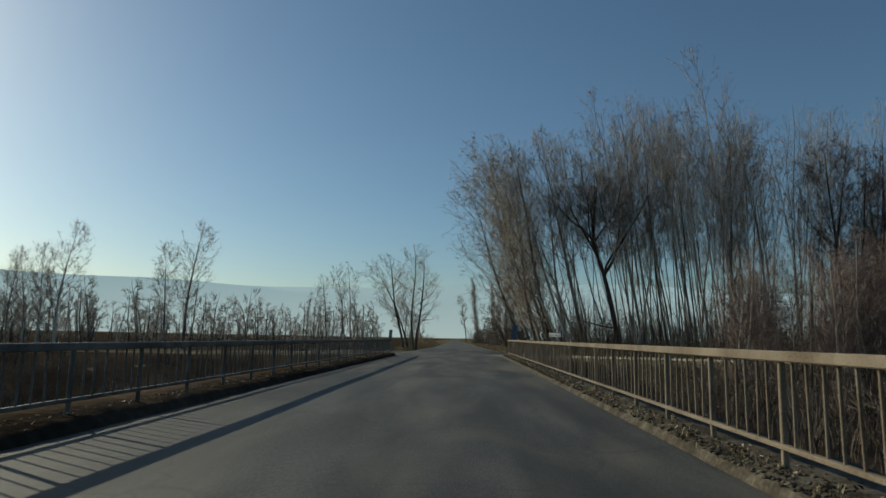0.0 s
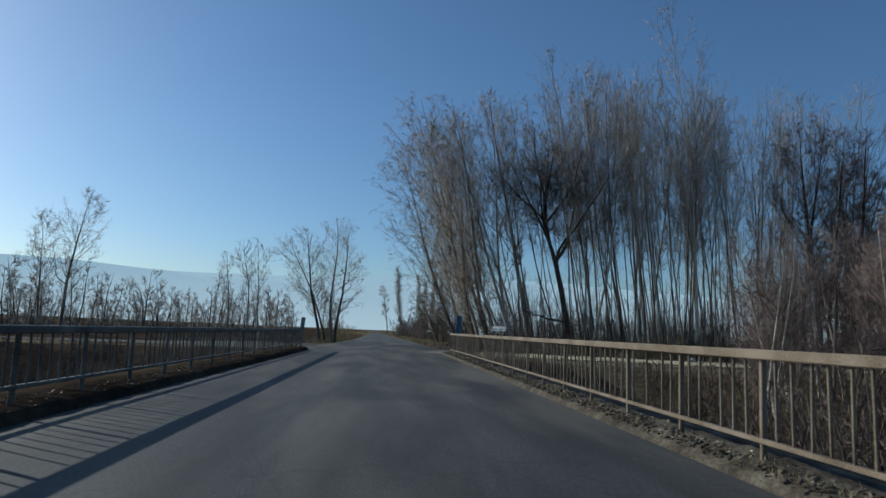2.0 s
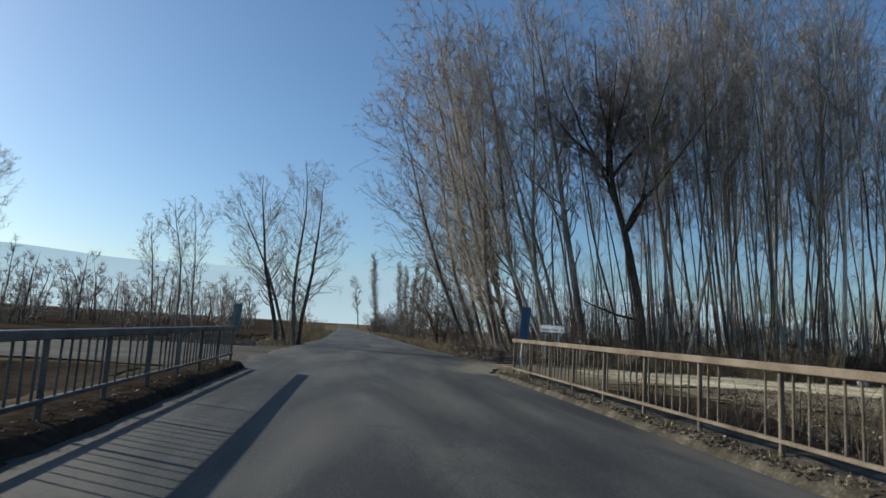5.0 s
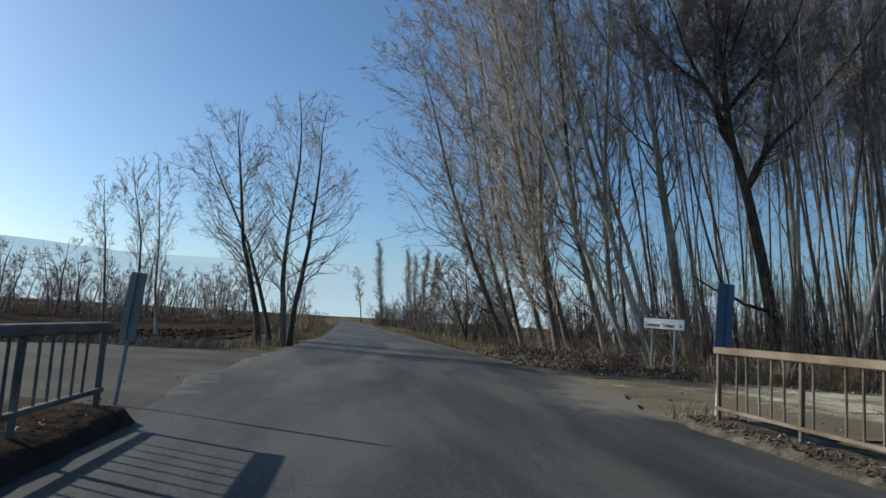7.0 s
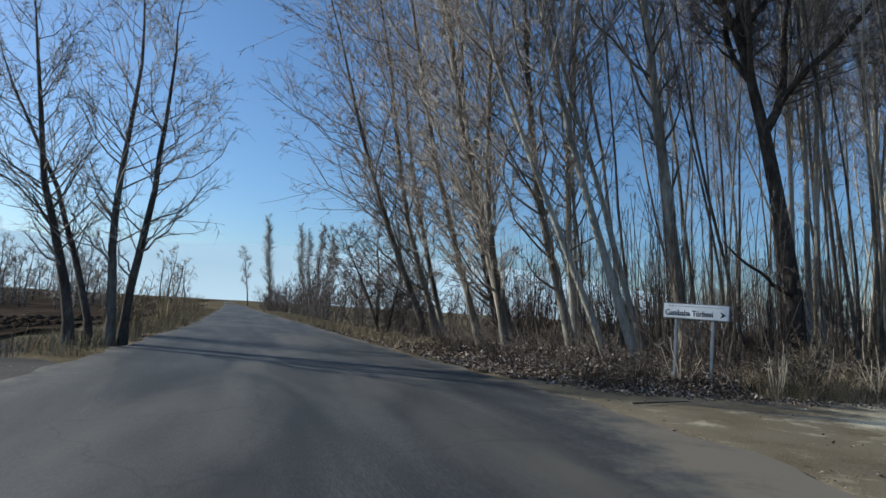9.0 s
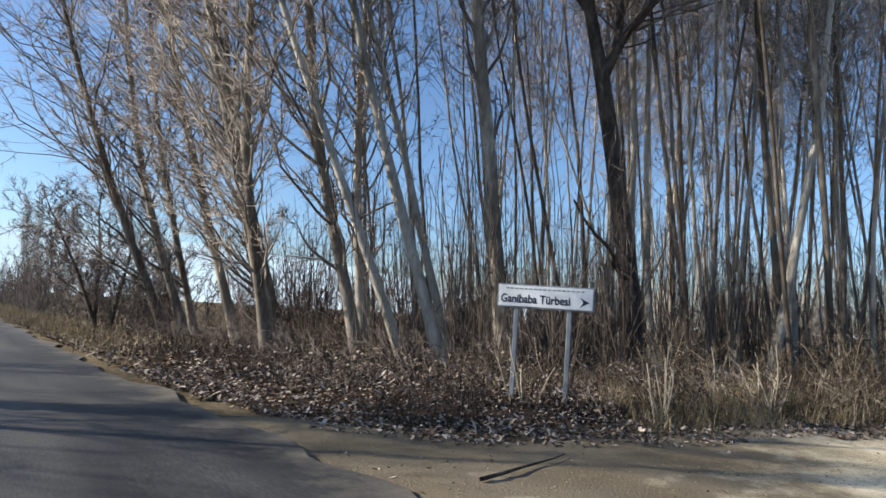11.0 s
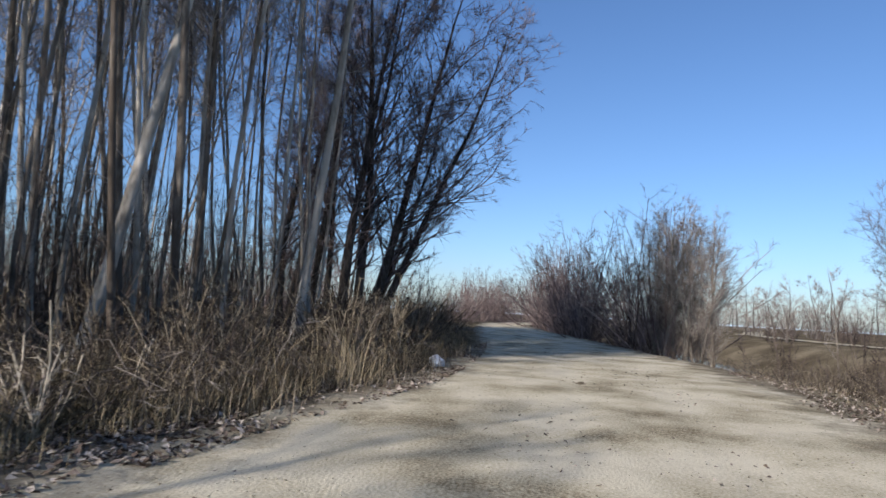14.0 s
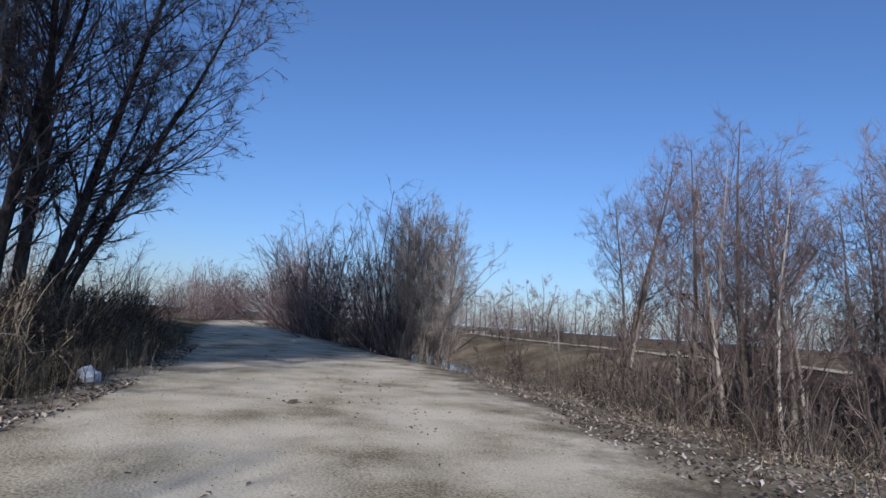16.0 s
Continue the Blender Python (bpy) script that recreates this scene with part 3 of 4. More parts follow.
def shrub(name, seed, height, stems, spread, mats, shoots=7, twigs=3, radius=0.03, label="", group="", up=0.06, category="shrub", lo=0.15, thick=0.008):
    """Many stems from one foot."""
    r = np.random.default_rng(seed)
    bush = tagged(new(name), label, category, group)
    stem, crown = Wood(), Wood()
    for k in range(stems):
        if stems < 10 and k:
            part("stem", stem.mesh("stem", mats[0]), bush)
            stem = Wood()
        a, tilt = r.uniform(0, 2 * math.pi), abs(r.normal(0, spread))
        d = (math.cos(a) * math.sin(tilt), math.sin(a) * math.sin(tilt), math.cos(tilt))
        h = height * r.uniform(0.55, 1.05)
        foot = 0.05 * height
        q = bent(r, (r.normal(0, foot), r.normal(0, foot), -0.3), d, h, 7, 0.08, up)
        stem.tube(q, np.linspace(radius * r.uniform(0.6, 1.2), 0.008, 7), 5)
        spray(r, crown, q, radius, shoots, h * 0.22, 0.75, up, twigs, h * 0.055, lo=lo, thick=thick)
    tagged(part("stem", stem.mesh("stem", mats[0]), bush), kind="stuff" if stems >= 10 else "")
    tagged(part("crown", crown.mesh("crown", mats[1]), bush), kind="stuff")
    return bush


def stand(x, y, turn=0, scale=1.0, tilt=(0, 0), z=None):
    return Matrix.Translation((x, y, float(ground_z(x, y)) if z is None else z)) @ Euler((radians(tilt[0]), radians(tilt[1]), 0)).to_matrix().to_4x4() @ pose(0, 0, 0, 0, 0, turn), scale


placed = set()


def plant(kind, x, y, turn=0, scale=1.0, tilt=(0, 0), z=None):
    """The first call moves the thing itself to its place, each later one a copy."""
    m, k = stand(x, y, turn, scale, tilt, z)
    if kind.name in placed:
        ob = copy_thing(kind, m)
    else:
        placed.add(kind.name)
        ob = kind
        ob.matrix_basis = m
    ob.scale = (k, k, k)
    return ob


pick = random.Random(11)
GROVE = "poplar grove"
tall = [tree("poplar", 20 + i, [(0, 0, 0, 0, 22.6 + 0.5 * i, 0.072 + 0.009 * i)], branches=36, shoots=5, twigs=5, first=(0.34, 0.42, 0.5)[i % 3], spread=0.5, reach=0.11, up=0.05, thick=0.0075, twig_len=0.42, trunk_bend=0.035, low=18,
             label="slim bare grey poplar with rising branches in the grove", group=GROVE) for i in range(5)]
thin = [tree("poplar", 40 + i, [(0, 0, 0, 0, 20.5 + 0.9 * i, 0.043 + 0.006 * i)], branches=19, shoots=4, twigs=4, first=0.4, spread=0.48, reach=0.085, up=0.05, sides=6, thick=0.0075, twig_len=0.4, trunk_bend=0.045, low=16,
             label="thin bare young poplar with pale bark in the grove", group=GROVE) for i in range(4)]
edge = [tree("poplar", 60 + i, [(0, 0, 0, 0, 21.6 + 0.8 * i, 0.16)], branches=58, shoots=6, twigs=6, first=0.16, spread=0.6, reach=0.165, up=0.04, thick=0.009, twig_len=0.42, side=(-0.25, 0), trunk_bend=0.035, low=16,
             label="leaning bare poplar at the roadside edge of the grove", group=GROVE) for i in range(3)]
dead = [shrub("sapling", 70 + i, 5.0 + i, 8, 0.2, (DARKBARK, REDTWIG), shoots=6, twigs=4, radius=0.018, thick=0.005, label="bare thin saplings under the poplars", group="saplings") for i in range(2)]
# the leaning trees along the asphalt
for i, (x, y, lean, s) in enumerate(((7.4, 72.2, 20, 1.0), (8.4, 73.5, 18, 1.05), (9.0, 69.2, 17, 1.0), (9.7, 67.1, 15, 1.05), (7.9, 63.8, 12, 0.9), (8.6, 65.2, 14, 1.0), (10.3, 69.9, 12, 1.05), (9.6, 62.0, 13, 1.0), (11.2, 64.5, 12, 0.98), (9.5, 76.0, 13, 1.0))):
    plant(edge[i % 3], x, y, pick.uniform(-25, 25), s, (pick.gauss(0, 2), -lean))
# a pair of pale trunks and a thick grey one behind the sign
pale = tree("poplar", 81, [(0, 0, -0.4, 0.0, 21.5, 0.15), (0.7, 0.6, -0.37, 0.0, 20.8, 0.11), (-0.75, 0.5, -0.4, 0.03, 21.0, 0.12)], branches=34, shoots=5, twigs=5, thick=0.009, first=0.34, reach=0.1, twig_len=0.4, low=14, trunk_bend=0.025, mats=(PALEBARK, TWIG), label="leaning clump of three pale poplar trunks", group=GROVE)
plant(pale, 10.9, 60.1)
thick_one = tree("poplar", 83, [(0, 0, -0.2, -0.02, 21.5, 0.22)], branches=36, shoots=5, twigs=5, thick=0.009, first=0.32, reach=0.11, twig_len=0.4, trunk_bend=0.025, low=18, label="thick smooth grey poplar trunk behind the sign", group=GROVE)
plant(thick_one, 11.9, 59.0)
slanted = tree("poplar", 85, [(0, 0, 0.15, -0.07, 18.5, 0.1)], branches=28, shoots=5, twigs=5, first=0.36, reach=0.1, thick=0.009, twig_len=0.4, low=12, mats=(PALEBARK, TWIG), label="slanting pale poplar with a forked top", group=GROVE)
plant(slanted, 15.2, 54.6)
# the old dark tree with a dense round crown
old = tagged(new("old_tree"), "old dark rough-barked tree with a dense round reddish crown", "tree")
orng = np.random.default_rng(7)
ow, oc = Wood(), Wood()
oline = np.array([(0, 0, -0.3), (0.0, 0.02, 0.5), (-0.1, 0.1, 2.3), (-0.45, 0.2, 4.4), (-0.75, 0.25, 5.8), (-1.05, 0.3, 7.1), (-1.55, 0.3, 8.6), (-1.85, 0.4, 10.2), (-1.95, 0.45, 12.0)])
ow.tube(oline, (0.36, 0.27, 0.235, 0.215, 0.2, 0.18, 0.14, 0.11, 0.08), 12)
part("trunk", ow.mesh("trunk", DARKBARK), old)
for az, tilt, ln, rad, at in ((190, 0.45, 7.6, 0.15, 6), (5, 0.85, 7.6, 0.2, 5), (100, 0.55, 7.6, 0.14, 6), (290, 0.5, 8.4, 0.15, 5), (150, 0.75, 6.4, 0.12, 7), (235, 0.8, 6.6, 0.13, 6), (330, 0.6, 6.6, 0.13, 7), (40, 0.4, 7.2, 0.13, 7), (180, 0.15, 6.6, 0.11, 8), (60, 0.8, 5.0, 0.1, 8), (280, 0.75, 5.0, 0.1, 8)):
    a = radians(az)
    q = bent(orng, oline[at], (math.cos(a) * math.sin(tilt), math.sin(a) * math.sin(tilt), math.cos(tilt)), ln, 9, 0.1, 0.06)
    limb = Wood()
    limb.tube(q, np.linspace(rad * 0.8, 0.02, 9), 8)
    part("limb", limb.mesh("limb", DARKBARK), old)
    crown_on(orng, oc, q, ln, 0.1, 30, 5, 6, 0.2, 0.85, 0.32, 0.02, 0.4, 0.008, 0.6)
part("crown", oc.mesh("crown", REDTWIG), old)
bough = Wood()
bq = bent(np.random.default_rng(17), (-0.1, 0.1, 2.3), (-0.85, -0.35, 0.12), 5.2, 9, 0.09, 0.01)
bough.tube(bq, np.linspace(0.085, 0.02, 9), 6)
spray(orng, bough, bq, 0.04, 9, 1.2, 0.7, 0.0, 2, 0.4)
part("limb", bough.mesh("limb", DARKBARK), old, "low crooked bough")
plant(old, 14.3, 57.3)
# the body of the grove
spots = []
for row in range(9):
    for col in range(24):
        x = 8.6 + col * 1.18 + pick.uniform(-0.5, 0.5)
        y = 51.6 + row * 1.9 + pick.uniform(-0.65, 0.65)
        if x < 11.5 + 0.05 * (y - 56) or y < grove_edge(x) + (3.4 if x < 14 else 2.0) or x > 37 or pick.random() < (0.24 if row < 4 else 0.3) or (x < 13.6 and y < 60.5):
            continue
        if math.hypot(x - 14.3, y - 57.3) < 1.3 or math.hypot(x - 11.9, y - 59.0) < 1.0:
            continue
        spots.append((x, y, row))
for x, y, row in spots:
    kind = pick.choice(tall) if pick.random() < 0.28 else pick.choice(thin)
    lean = 11.0 * max(0.0, 1 - (x - 9) / 22) + pick.gauss(0, 2.6)
    plant(kind, x, y, pick.uniform(0, 360), pick.uniform(0.9, 1.04) * (1.0 + 0.03 * (x > 18)), (pick.gauss(1.0, 2.4), -lean))
for i in range(190):
    x, y = pick.uniform(9, 36), pick.uniform(55, 72)
    if y > grove_edge(x) + 2.0:
        plant(dead[i % 2], x, y, pick.uniform(0, 360), pick.uniform(0.5, 1.1), (0, -4))
# the willowy clump where the grove ends
clump = tree("willow", 91, [(0, 0, -0.05, -0.1, 18.5, 0.22), (0.9, -0.3, 0.05, -0.2, 18.0, 0.24), (1.8, -0.6, 0.1, -0.32, 17.0, 0.19), (-1.0, 0.3, -0.05, -0.02, 19.0, 0.18), (2.6, -0.2, 0.12, -0.42, 13.0, 0.15), (1.2, 0.9, 0.1, -0.12, 18.0, 0.18)],
             branches=44, shoots=6, twigs=8, first=0.2, spread=0.62, reach=0.16, up=0.03, twig_len=0.45, mats=(DARKBARK, ROSETWIG), label="spreading dark-stemmed willow clump at the end of the grove", thick=0.009, side=(0, -0.15), trunk_bend=0.04)
plant(clump, 32.5, 53.2)
plant(clump, 36.5, 56.0, 70, 0.9)

# ---- trees across the road ----
trio = tree("tree", 103, [(-0.7, 0, -0.15, 0.0, 9.8, 0.14), (-0.25, 0.2, -0.06, 0.05, 10.4, 0.1), (0.25, 0.0, -0.01, 0.0, 10.8, 0.13), (0.5, 0.2, 0.07, -0.03, 10.0, 0.13)], branches=38, shoots=5, twigs=5, first=0.26, spread=0.8, reach=0.2, up=0.05,
            mats=(GREYBARK, TWIG), trunk_bend=0.075, label="bare roadside tree of four dark spreading stems", top=0.62, thick=0.0058, twig_len=0.34)
plant(trio, -4.75, 61.3)
young = [tree("young_tree", 110 + i, [(0, 0, (-0.08, 0.05, -0.04)[i], 0, 9.6 + i * 0.8, 0.09)], branches=30, shoots=4, twigs=4, first=0.26, spread=0.6, reach=0.13, up=0.06, thick=0.009, twig_len=0.35, mats=(BARK, TWIG), trunk_bend=0.06, label="slender bare young tree at the edge of the field", group="young trees") for i in range(3)]
plant(young[0], -15.4, 72.6, 0, 0.95), plant(young[1], -13.5, 71.5), plant(young[2], -12.3, 71.8, 40, 0.92)
field_tree = tree("field_tree", 121, [(0, 0, -0.02, 0, 22.0, 0.27), (2.6, 0.6, 0.12, 0, 18.0, 0.16)], branches=40, shoots=5, twigs=4, first=0.26, spread=0.6, reach=0.15, up=0.06, label="tall bare poplar standing alone in the field", thick=0.016, group="field trees", twig_len=0.8)
for x, y, s in ((-46.5, 104.0, 1.0), (-58.0, 88.0, 0.86), (-64.0, 90.0, 0.68), (-71.0, 96.0, 0.7)):
    plant(field_tree, x, y, pick.uniform(0, 360), s)
lone = tree("roadside_tree", 125, [(0, 0, 0, 0, 16.5, 0.2)], branches=20, shoots=6, twigs=4, first=0.3, spread=0.5, reach=0.11, label="lone bare tree far along the road", thick=0.018, twig_len=0.9)
plant(lone, 0.9, 222.0, z=-0.3)
column = tree("columnar_poplar", 131, [(0, 0, 0, 0, 15.0, 0.16)], branches=40, shoots=6, twigs=4, first=0.06, spread=0.2, reach=0.045, up=0.14, label="narrow columnar poplar beside the road", thick=0.016, group="columnar poplars", twig_len=0.7)
for x, y, s in ((3.6, 152, 1.05), (7.0, 130, 0.82), (8.2, 133, 0.8), (9.4, 136, 0.9), (10.0, 134, 0.86), (12.5, 150, 0.8)):
    plant(column, x, y, pick.uniform(0, 360), s)
# hedges along the far road
hedge = [shrub("hedge_bush", 140 + i, 4.6, 18, 0.45, (REDTWIG, REDTWIG), shoots=8, twigs=6, label="bare brown roadside bush", group="roadside bushes", thick=0.012) for i in range(3)]
for i in range(26):
    y = 82 + i * 3.0 + pick.uniform(-1, 1)
    plant(hedge[i % 3], float(road_east(y)) + 4.0 - 0.022 * (y - 76) + pick.uniform(-0.8, 1.0), y, pick.uniform(0, 360), pick.uniform(0.75, 1.15))
for x, y, s in ((6.2, 75.5, 0.55), (7.6, 79.0, 1.0), (8.6, 83.0, 1.25), (9.4, 80.0, 1.2), (6.0, 70.0, 0.5), (10.5, 86, 1.2)):
    plant(hedge[pick.randrange(3)], x, y, pick.uniform(0, 360), s)
thorn_tree = tree("thorn_tree", 145, [(0, 0, -0.12, 0, 6.2, 0.08), (0.4, 0.3, 0.15, 0.05, 5.8, 0.07), (-0.2, 0.5, 0.03, 0.1, 6.6, 0.08)], branches=34, shoots=6, twigs=6, first=0.12, spread=0.85, reach=0.27, up=0.02, thick=0.009, twig_len=0.3, mats=(DARKBARK, REDTWIG), trunk_bend=0.09, top=0.55, label="dense dark thorn tree at the end of the grove")
plant(thorn_tree, 5.6, 74.5)
tan_bush = [shrub("dry_bush", 150 + i, 2.6, 22, 0.5, (STRAW, STRAW), shoots=7, twigs=4, label="straw-coloured dry bush at the road edge", group="dry bushes", thick=0.01) for i in range(2)]
for i in range(13):
    y = 66 + i * 3.4
    plant(tan_bush[i % 2], float(road_west(y)) - 1.2 + pick.uniform(-0.9, 0.3), y, pick.uniform(0, 360), pick.uniform(0.5, 1.0))
far_clump = [tree("far_tree", 160 + i, [(-1.2, 0, -0.1, 0.05, 8.6, 0.14), (1.3, 0.4, 0.1, 0.08, 9.2, 0.14), (0, -0.3, 0.03, -0.06, 10.6, 0.16)], forks=1, branches=11, shoots=4, twigs=4, first=0.14, spread=0.8, reach=0.22, up=0.06, sides=5, label="bare trees of a distant field hedge", group="distant hedge trees", thick=0.022, twig_len=0.75, top=0.6, mats=(GREYBARK, TWIG), trunk_bend=0.07) for i in range(3)]
for i in range(80):
    a = radians(-54 + i * 0.71 + pick.uniform(-0.4, 0.4))
    d = 190 + 50 * math.sin(i * 0.9) + pick.uniform(-20, 30)
    if pick.random() < 0.16 or abs(math.sin(a) * d + 3) < 12:
        continue
    plant(far_clump[i % 3], math.sin(a) * d, 20 + math.cos(a) * d, pick.uniform(0, 360), pick.uniform(1.05, 1.6))
for i in range(58):
    a = radians(-62 + i * 0.95 + pick.uniform(-0.4, 0.4))
    d = 106 + 12 * math.sin(i * 0.7) + pick.uniform(-8, 8)
    if pick.random() < 0.2 or math.sin(a) * d > -16:
        continue
    plant(far_clump[i % 3], math.sin(a) * d, 38 + math.cos(a) * d, pick.uniform(0, 360), pick.uniform(0.45, 0.75))
for i in range(34):
    a = radians(100 + i * 1.5)
    d = pick.uniform(120, 190)
    plant(far_clump[i % 3], 9 + math.sin(a) * d, 48 + math.cos(a) * d, pick.uniform(0, 360), pick.uniform(0.75, 1.25))
for i in range(18):
    plant(far_clump[i % 3], 78 + i * 7 + pick.uniform(-3, 3), 6 - i * 3.0 + pick.uniform(-7, 7), pick.uniform(0, 360), pick.uniform(0.45, 0.75))
for i in range(12):
    plant(far_clump[i % 3], 130 + i * 12 + pick.uniform(-4, 4), 52 - i * 9 + pick.uniform(-8, 8), pick.uniform(0, 360), pick.uniform(0.5, 0.9))
for i in range(16):
    plant(far_clump[i % 3], 16 + i * 9 + pick.uniform(-3, 3), 190 + pick.uniform(-25, 40), pick.uniform(0, 360), pick.uniform(0.6, 1.0))

# ---- the river bank ----
scrub = [shrub("scrub_bush", 240 + i, 3.0, 12, 0.55, (DUSKTWIG, DUSKTWIG), shoots=6, twigs=3, radius=0.016, label="brown bare scrub on the far river bank", group="far bank scrub", thick=0.012) for i in range(3)]
bank = [tree("alder", 170 + i, [(0, 0, -0.03, 0.02, 9.0, 0.1), (0.5, 0.3, 0.12, 0.06, 8.2, 0.07), (-0.5, -0.2, -0.14, 0.05, 7.8, 0.07)], branches=36, shoots=5, twigs=9, first=0.32, spread=0.62, reach=0.18, up=0.05, mats=(BARK, ROSETWIG), label="reddish bare river-bank tree with several pale stems", group="river bank trees", thick=0.004, twig_len=0.32) for i in range(3)]
for i, (x, y, s) in enumerate(((26.6, 34.6, 1.02), (23.8, 34.4, 1.0), (22.0, 34.0, 1.05), (20.4, 34.2, 0.9), (18.6, 33.2, 0.98), (16.8, 33.2, 1.0), (15.2, 31.6, 1.0), (20.0, 31.0, 1.05), (24.5, 31.0, 0.95), (13.6, 29.4, 0.95), (17.5, 29.0, 1.0), (22.5, 28.2, 1.0))):
    plant(bank[i % 3], x, y, pick.uniform(0, 360), s)
thicket = [shrub("willow_shrub", 180 + i, 6.0, 16, 0.58, (ROSETWIG, ROSETWIG), shoots=9, twigs=8, radius=0.028, thick=0.0058, label="dense reddish-brown bare willow shrub on the bank", group="willow shrubs") for i in range(3)]
for i in range(32):
    x = 37.0 + i * 1.75 + pick.uniform(-0.5, 0.5)
    plant(thicket[i % 3], x, float(track_south(x)) - 1.6 - pick.uniform(0, 2.4), pick.uniform(0, 360), pick.uniform(1.2, 1.55) + 0.01 * (x - 37))
low = [shrub("low_shrub", 185 + i, 2.0, 9, 0.45, (REDTWIG, REDTWIG), shoots=7, twigs=5, radius=0.014, label="low bare brown shrub on the river bank", group="low shrubs", thick=0.006) for i in range(2)]
for i, (x, y) in enumerate(((12.5, 33.5), (14.6, 35.0), (17.0, 35.8), (19.5, 36.4), (11.0, 30.5), (13.0, 27.0), (16.0, 26.5), (10.5, 26.0), (21.0, 36.6), (9.6, 32.5))):
    plant(scrub[i % 3], x, y, pick.uniform(0, 360), pick.uniform(0.9, 1.4))
grey_bush = [tree("alder", 190 + i, [(0, 0, 0.02, 0, 7.6, 0.07), (0.4, 0.2, -0.12, 0.05, 7.0, 0.05), (-0.3, 0.3, 0.16, -0.05, 6.6, 0.05)], branches=34, shoots=5, twigs=6, first=0.18, spread=0.6, reach=0.17, up=0.05, thick=0.005, twig_len=0.34, mats=(BARK, TWIG), label="bare bank tree beside the dirt track", group="river bank trees") for i in range(2)]
for i, (x, y, s) in enumerate(((33.5, 38.0, 0.95), (35.5, 38.4, 1.04), (38.0, 38.3, 1.1), (41.0, 38.0, 1.16), (37.0, 37.0, 1.0))):
    plant(grey_bush[i % 2], x, y, pick.uniform(0, 360), s)
for i in range(22):
    x = 31.5 + i * 1.3
    plant(scrub[i % 3], x, float(track_south(x)) - 1.0 - pick.uniform(0, 1.0), pick.uniform(0, 360), pick.uniform(0.35, 0.6))
for i in range(14):
    plant(thicket[i % 3], 92 + i * 3.2, 44.5 - 0.12 * i + pick.uniform(-2, 4) - (3.0 if i > 5 else 0), pick.uniform(0, 360), pick.uniform(1.1, 1.6))
for i in range(16):
    x = 46 + i * 4.5 + pick.uniform(-1, 1)
    plant(thicket[i % 3], x, float(track_north(x)) + 2.6 + pick.uniform(0, 2.0), pick.uniform(0, 360), pick.uniform(0.55, 1.0))
snag = tree("broken_sapling", 195, [(0, 0, -0.12, 0.1, 6.2, 0.07)], branches=7, shoots=4, twigs=1, first=0.4, spread=0.7, reach=0.12, mats=(BARK, TWIG), trunk_bend=0.1, label="thin broken bare sapling leaning over the water")
plant(snag, 32.5, 32.8)
for i in range(12):
    plant(low[i % 2], pick.uniform(-50, -9), float(track_south(-20)) - pick.uniform(24, 60), pick.uniform(0, 360), pick.uniform(0.9, 1.9))
for i in range(130):
    s0 = 20.5 + 44 * pick.random() ** 1.3
    x = pick.uniform(9, 110)
    if 50 < x < 92 and s0 < 25:
        continue
    plant(scrub[i % 3], x, float(track_south(x)) - s0, pick.uniform(0, 360), pick.uniform(0.5, 1.05) * (1.4 if x < 34 else 1.0) * (1.6 if s0 > 34 else 1.0))
for x, y, k in ((78.0, 47.6, 0.9), (82.0, 46.9, 1.0), (86.0, 46.6, 1.1), (90.0, 45.4, 1.1), (96.0, 44.2, 1.2), (102.0, 42.6, 1.3), (107.0, 41.0, 1.4), (112.0, 39.2, 1.4), (116.0, 37.4, 1.5), (119.0, 35.8, 1.5), (122.0, 34.4, 1.5), (125.0, 33.0, 1.5)):
    plant(thicket[pick.randrange(3)], x, y, pick.uniform(0, 360), k)
for i in range(14):
    plant(scrub[i % 3], 8.5 + 0.9 * i + pick.uniform(-0.5, 0.5), 82 + pick.uniform(-5, 5), pick.uniform(0, 360), pick.uniform(0.8, 1.3))
for i in range(20):
    plant(thicket[i % 3], 12 + 1.35 * i + pick.uniform(-0.5, 0.5), 75.0 + pick.uniform(-2, 3), pick.uniform(0, 360), pick.uniform(0.85, 1.2))
for i in range(44):
    plant(scrub[i % 3], 10.5 + 0.64 * i + pick.uniform(-0.5, 0.5), 70.5 + pick.uniform(-3, 4), pick.uniform(0, 360), pick.uniform(0.9, 1.5))
for x, y, k in ((13.5, 28.0, 0.7), (15.0, 30.0, 0.65), (17.0, 27.5, 0.75), (18.5, 30.5, 0.6), (20.5, 28.0, 0.75), (22.5, 30.5, 0.65), (24.5, 28.5, 0.7), (27.0, 30.0, 0.6), (12.0, 25.0, 0.8)):
    plant(scrub[pick.randrange(3)], x, y, pick.uniform(0, 360), 2.0 * k)
for i in range(44):
    plant(scrub[i % 3], pick.uniform(13, 36), pick.uniform(20, 30), pick.uniform(0, 360), pick.uniform(0.9, 1.5))
for i in range(30):
    plant(scrub[i % 3], pick.uniform(5.5, 13), pick.uniform(-2, 34), pick.uniform(0, 360), pick.uniform(0.6, 1.0))
for i in range(30):
    plant(thicket[i % 3], 36 + 0.95 * i + pick.uniform(-0.6, 0.6), 66 + pick.uniform(-8, 8), pick.uniform(0, 360), pick.uniform(0.9, 1.4))
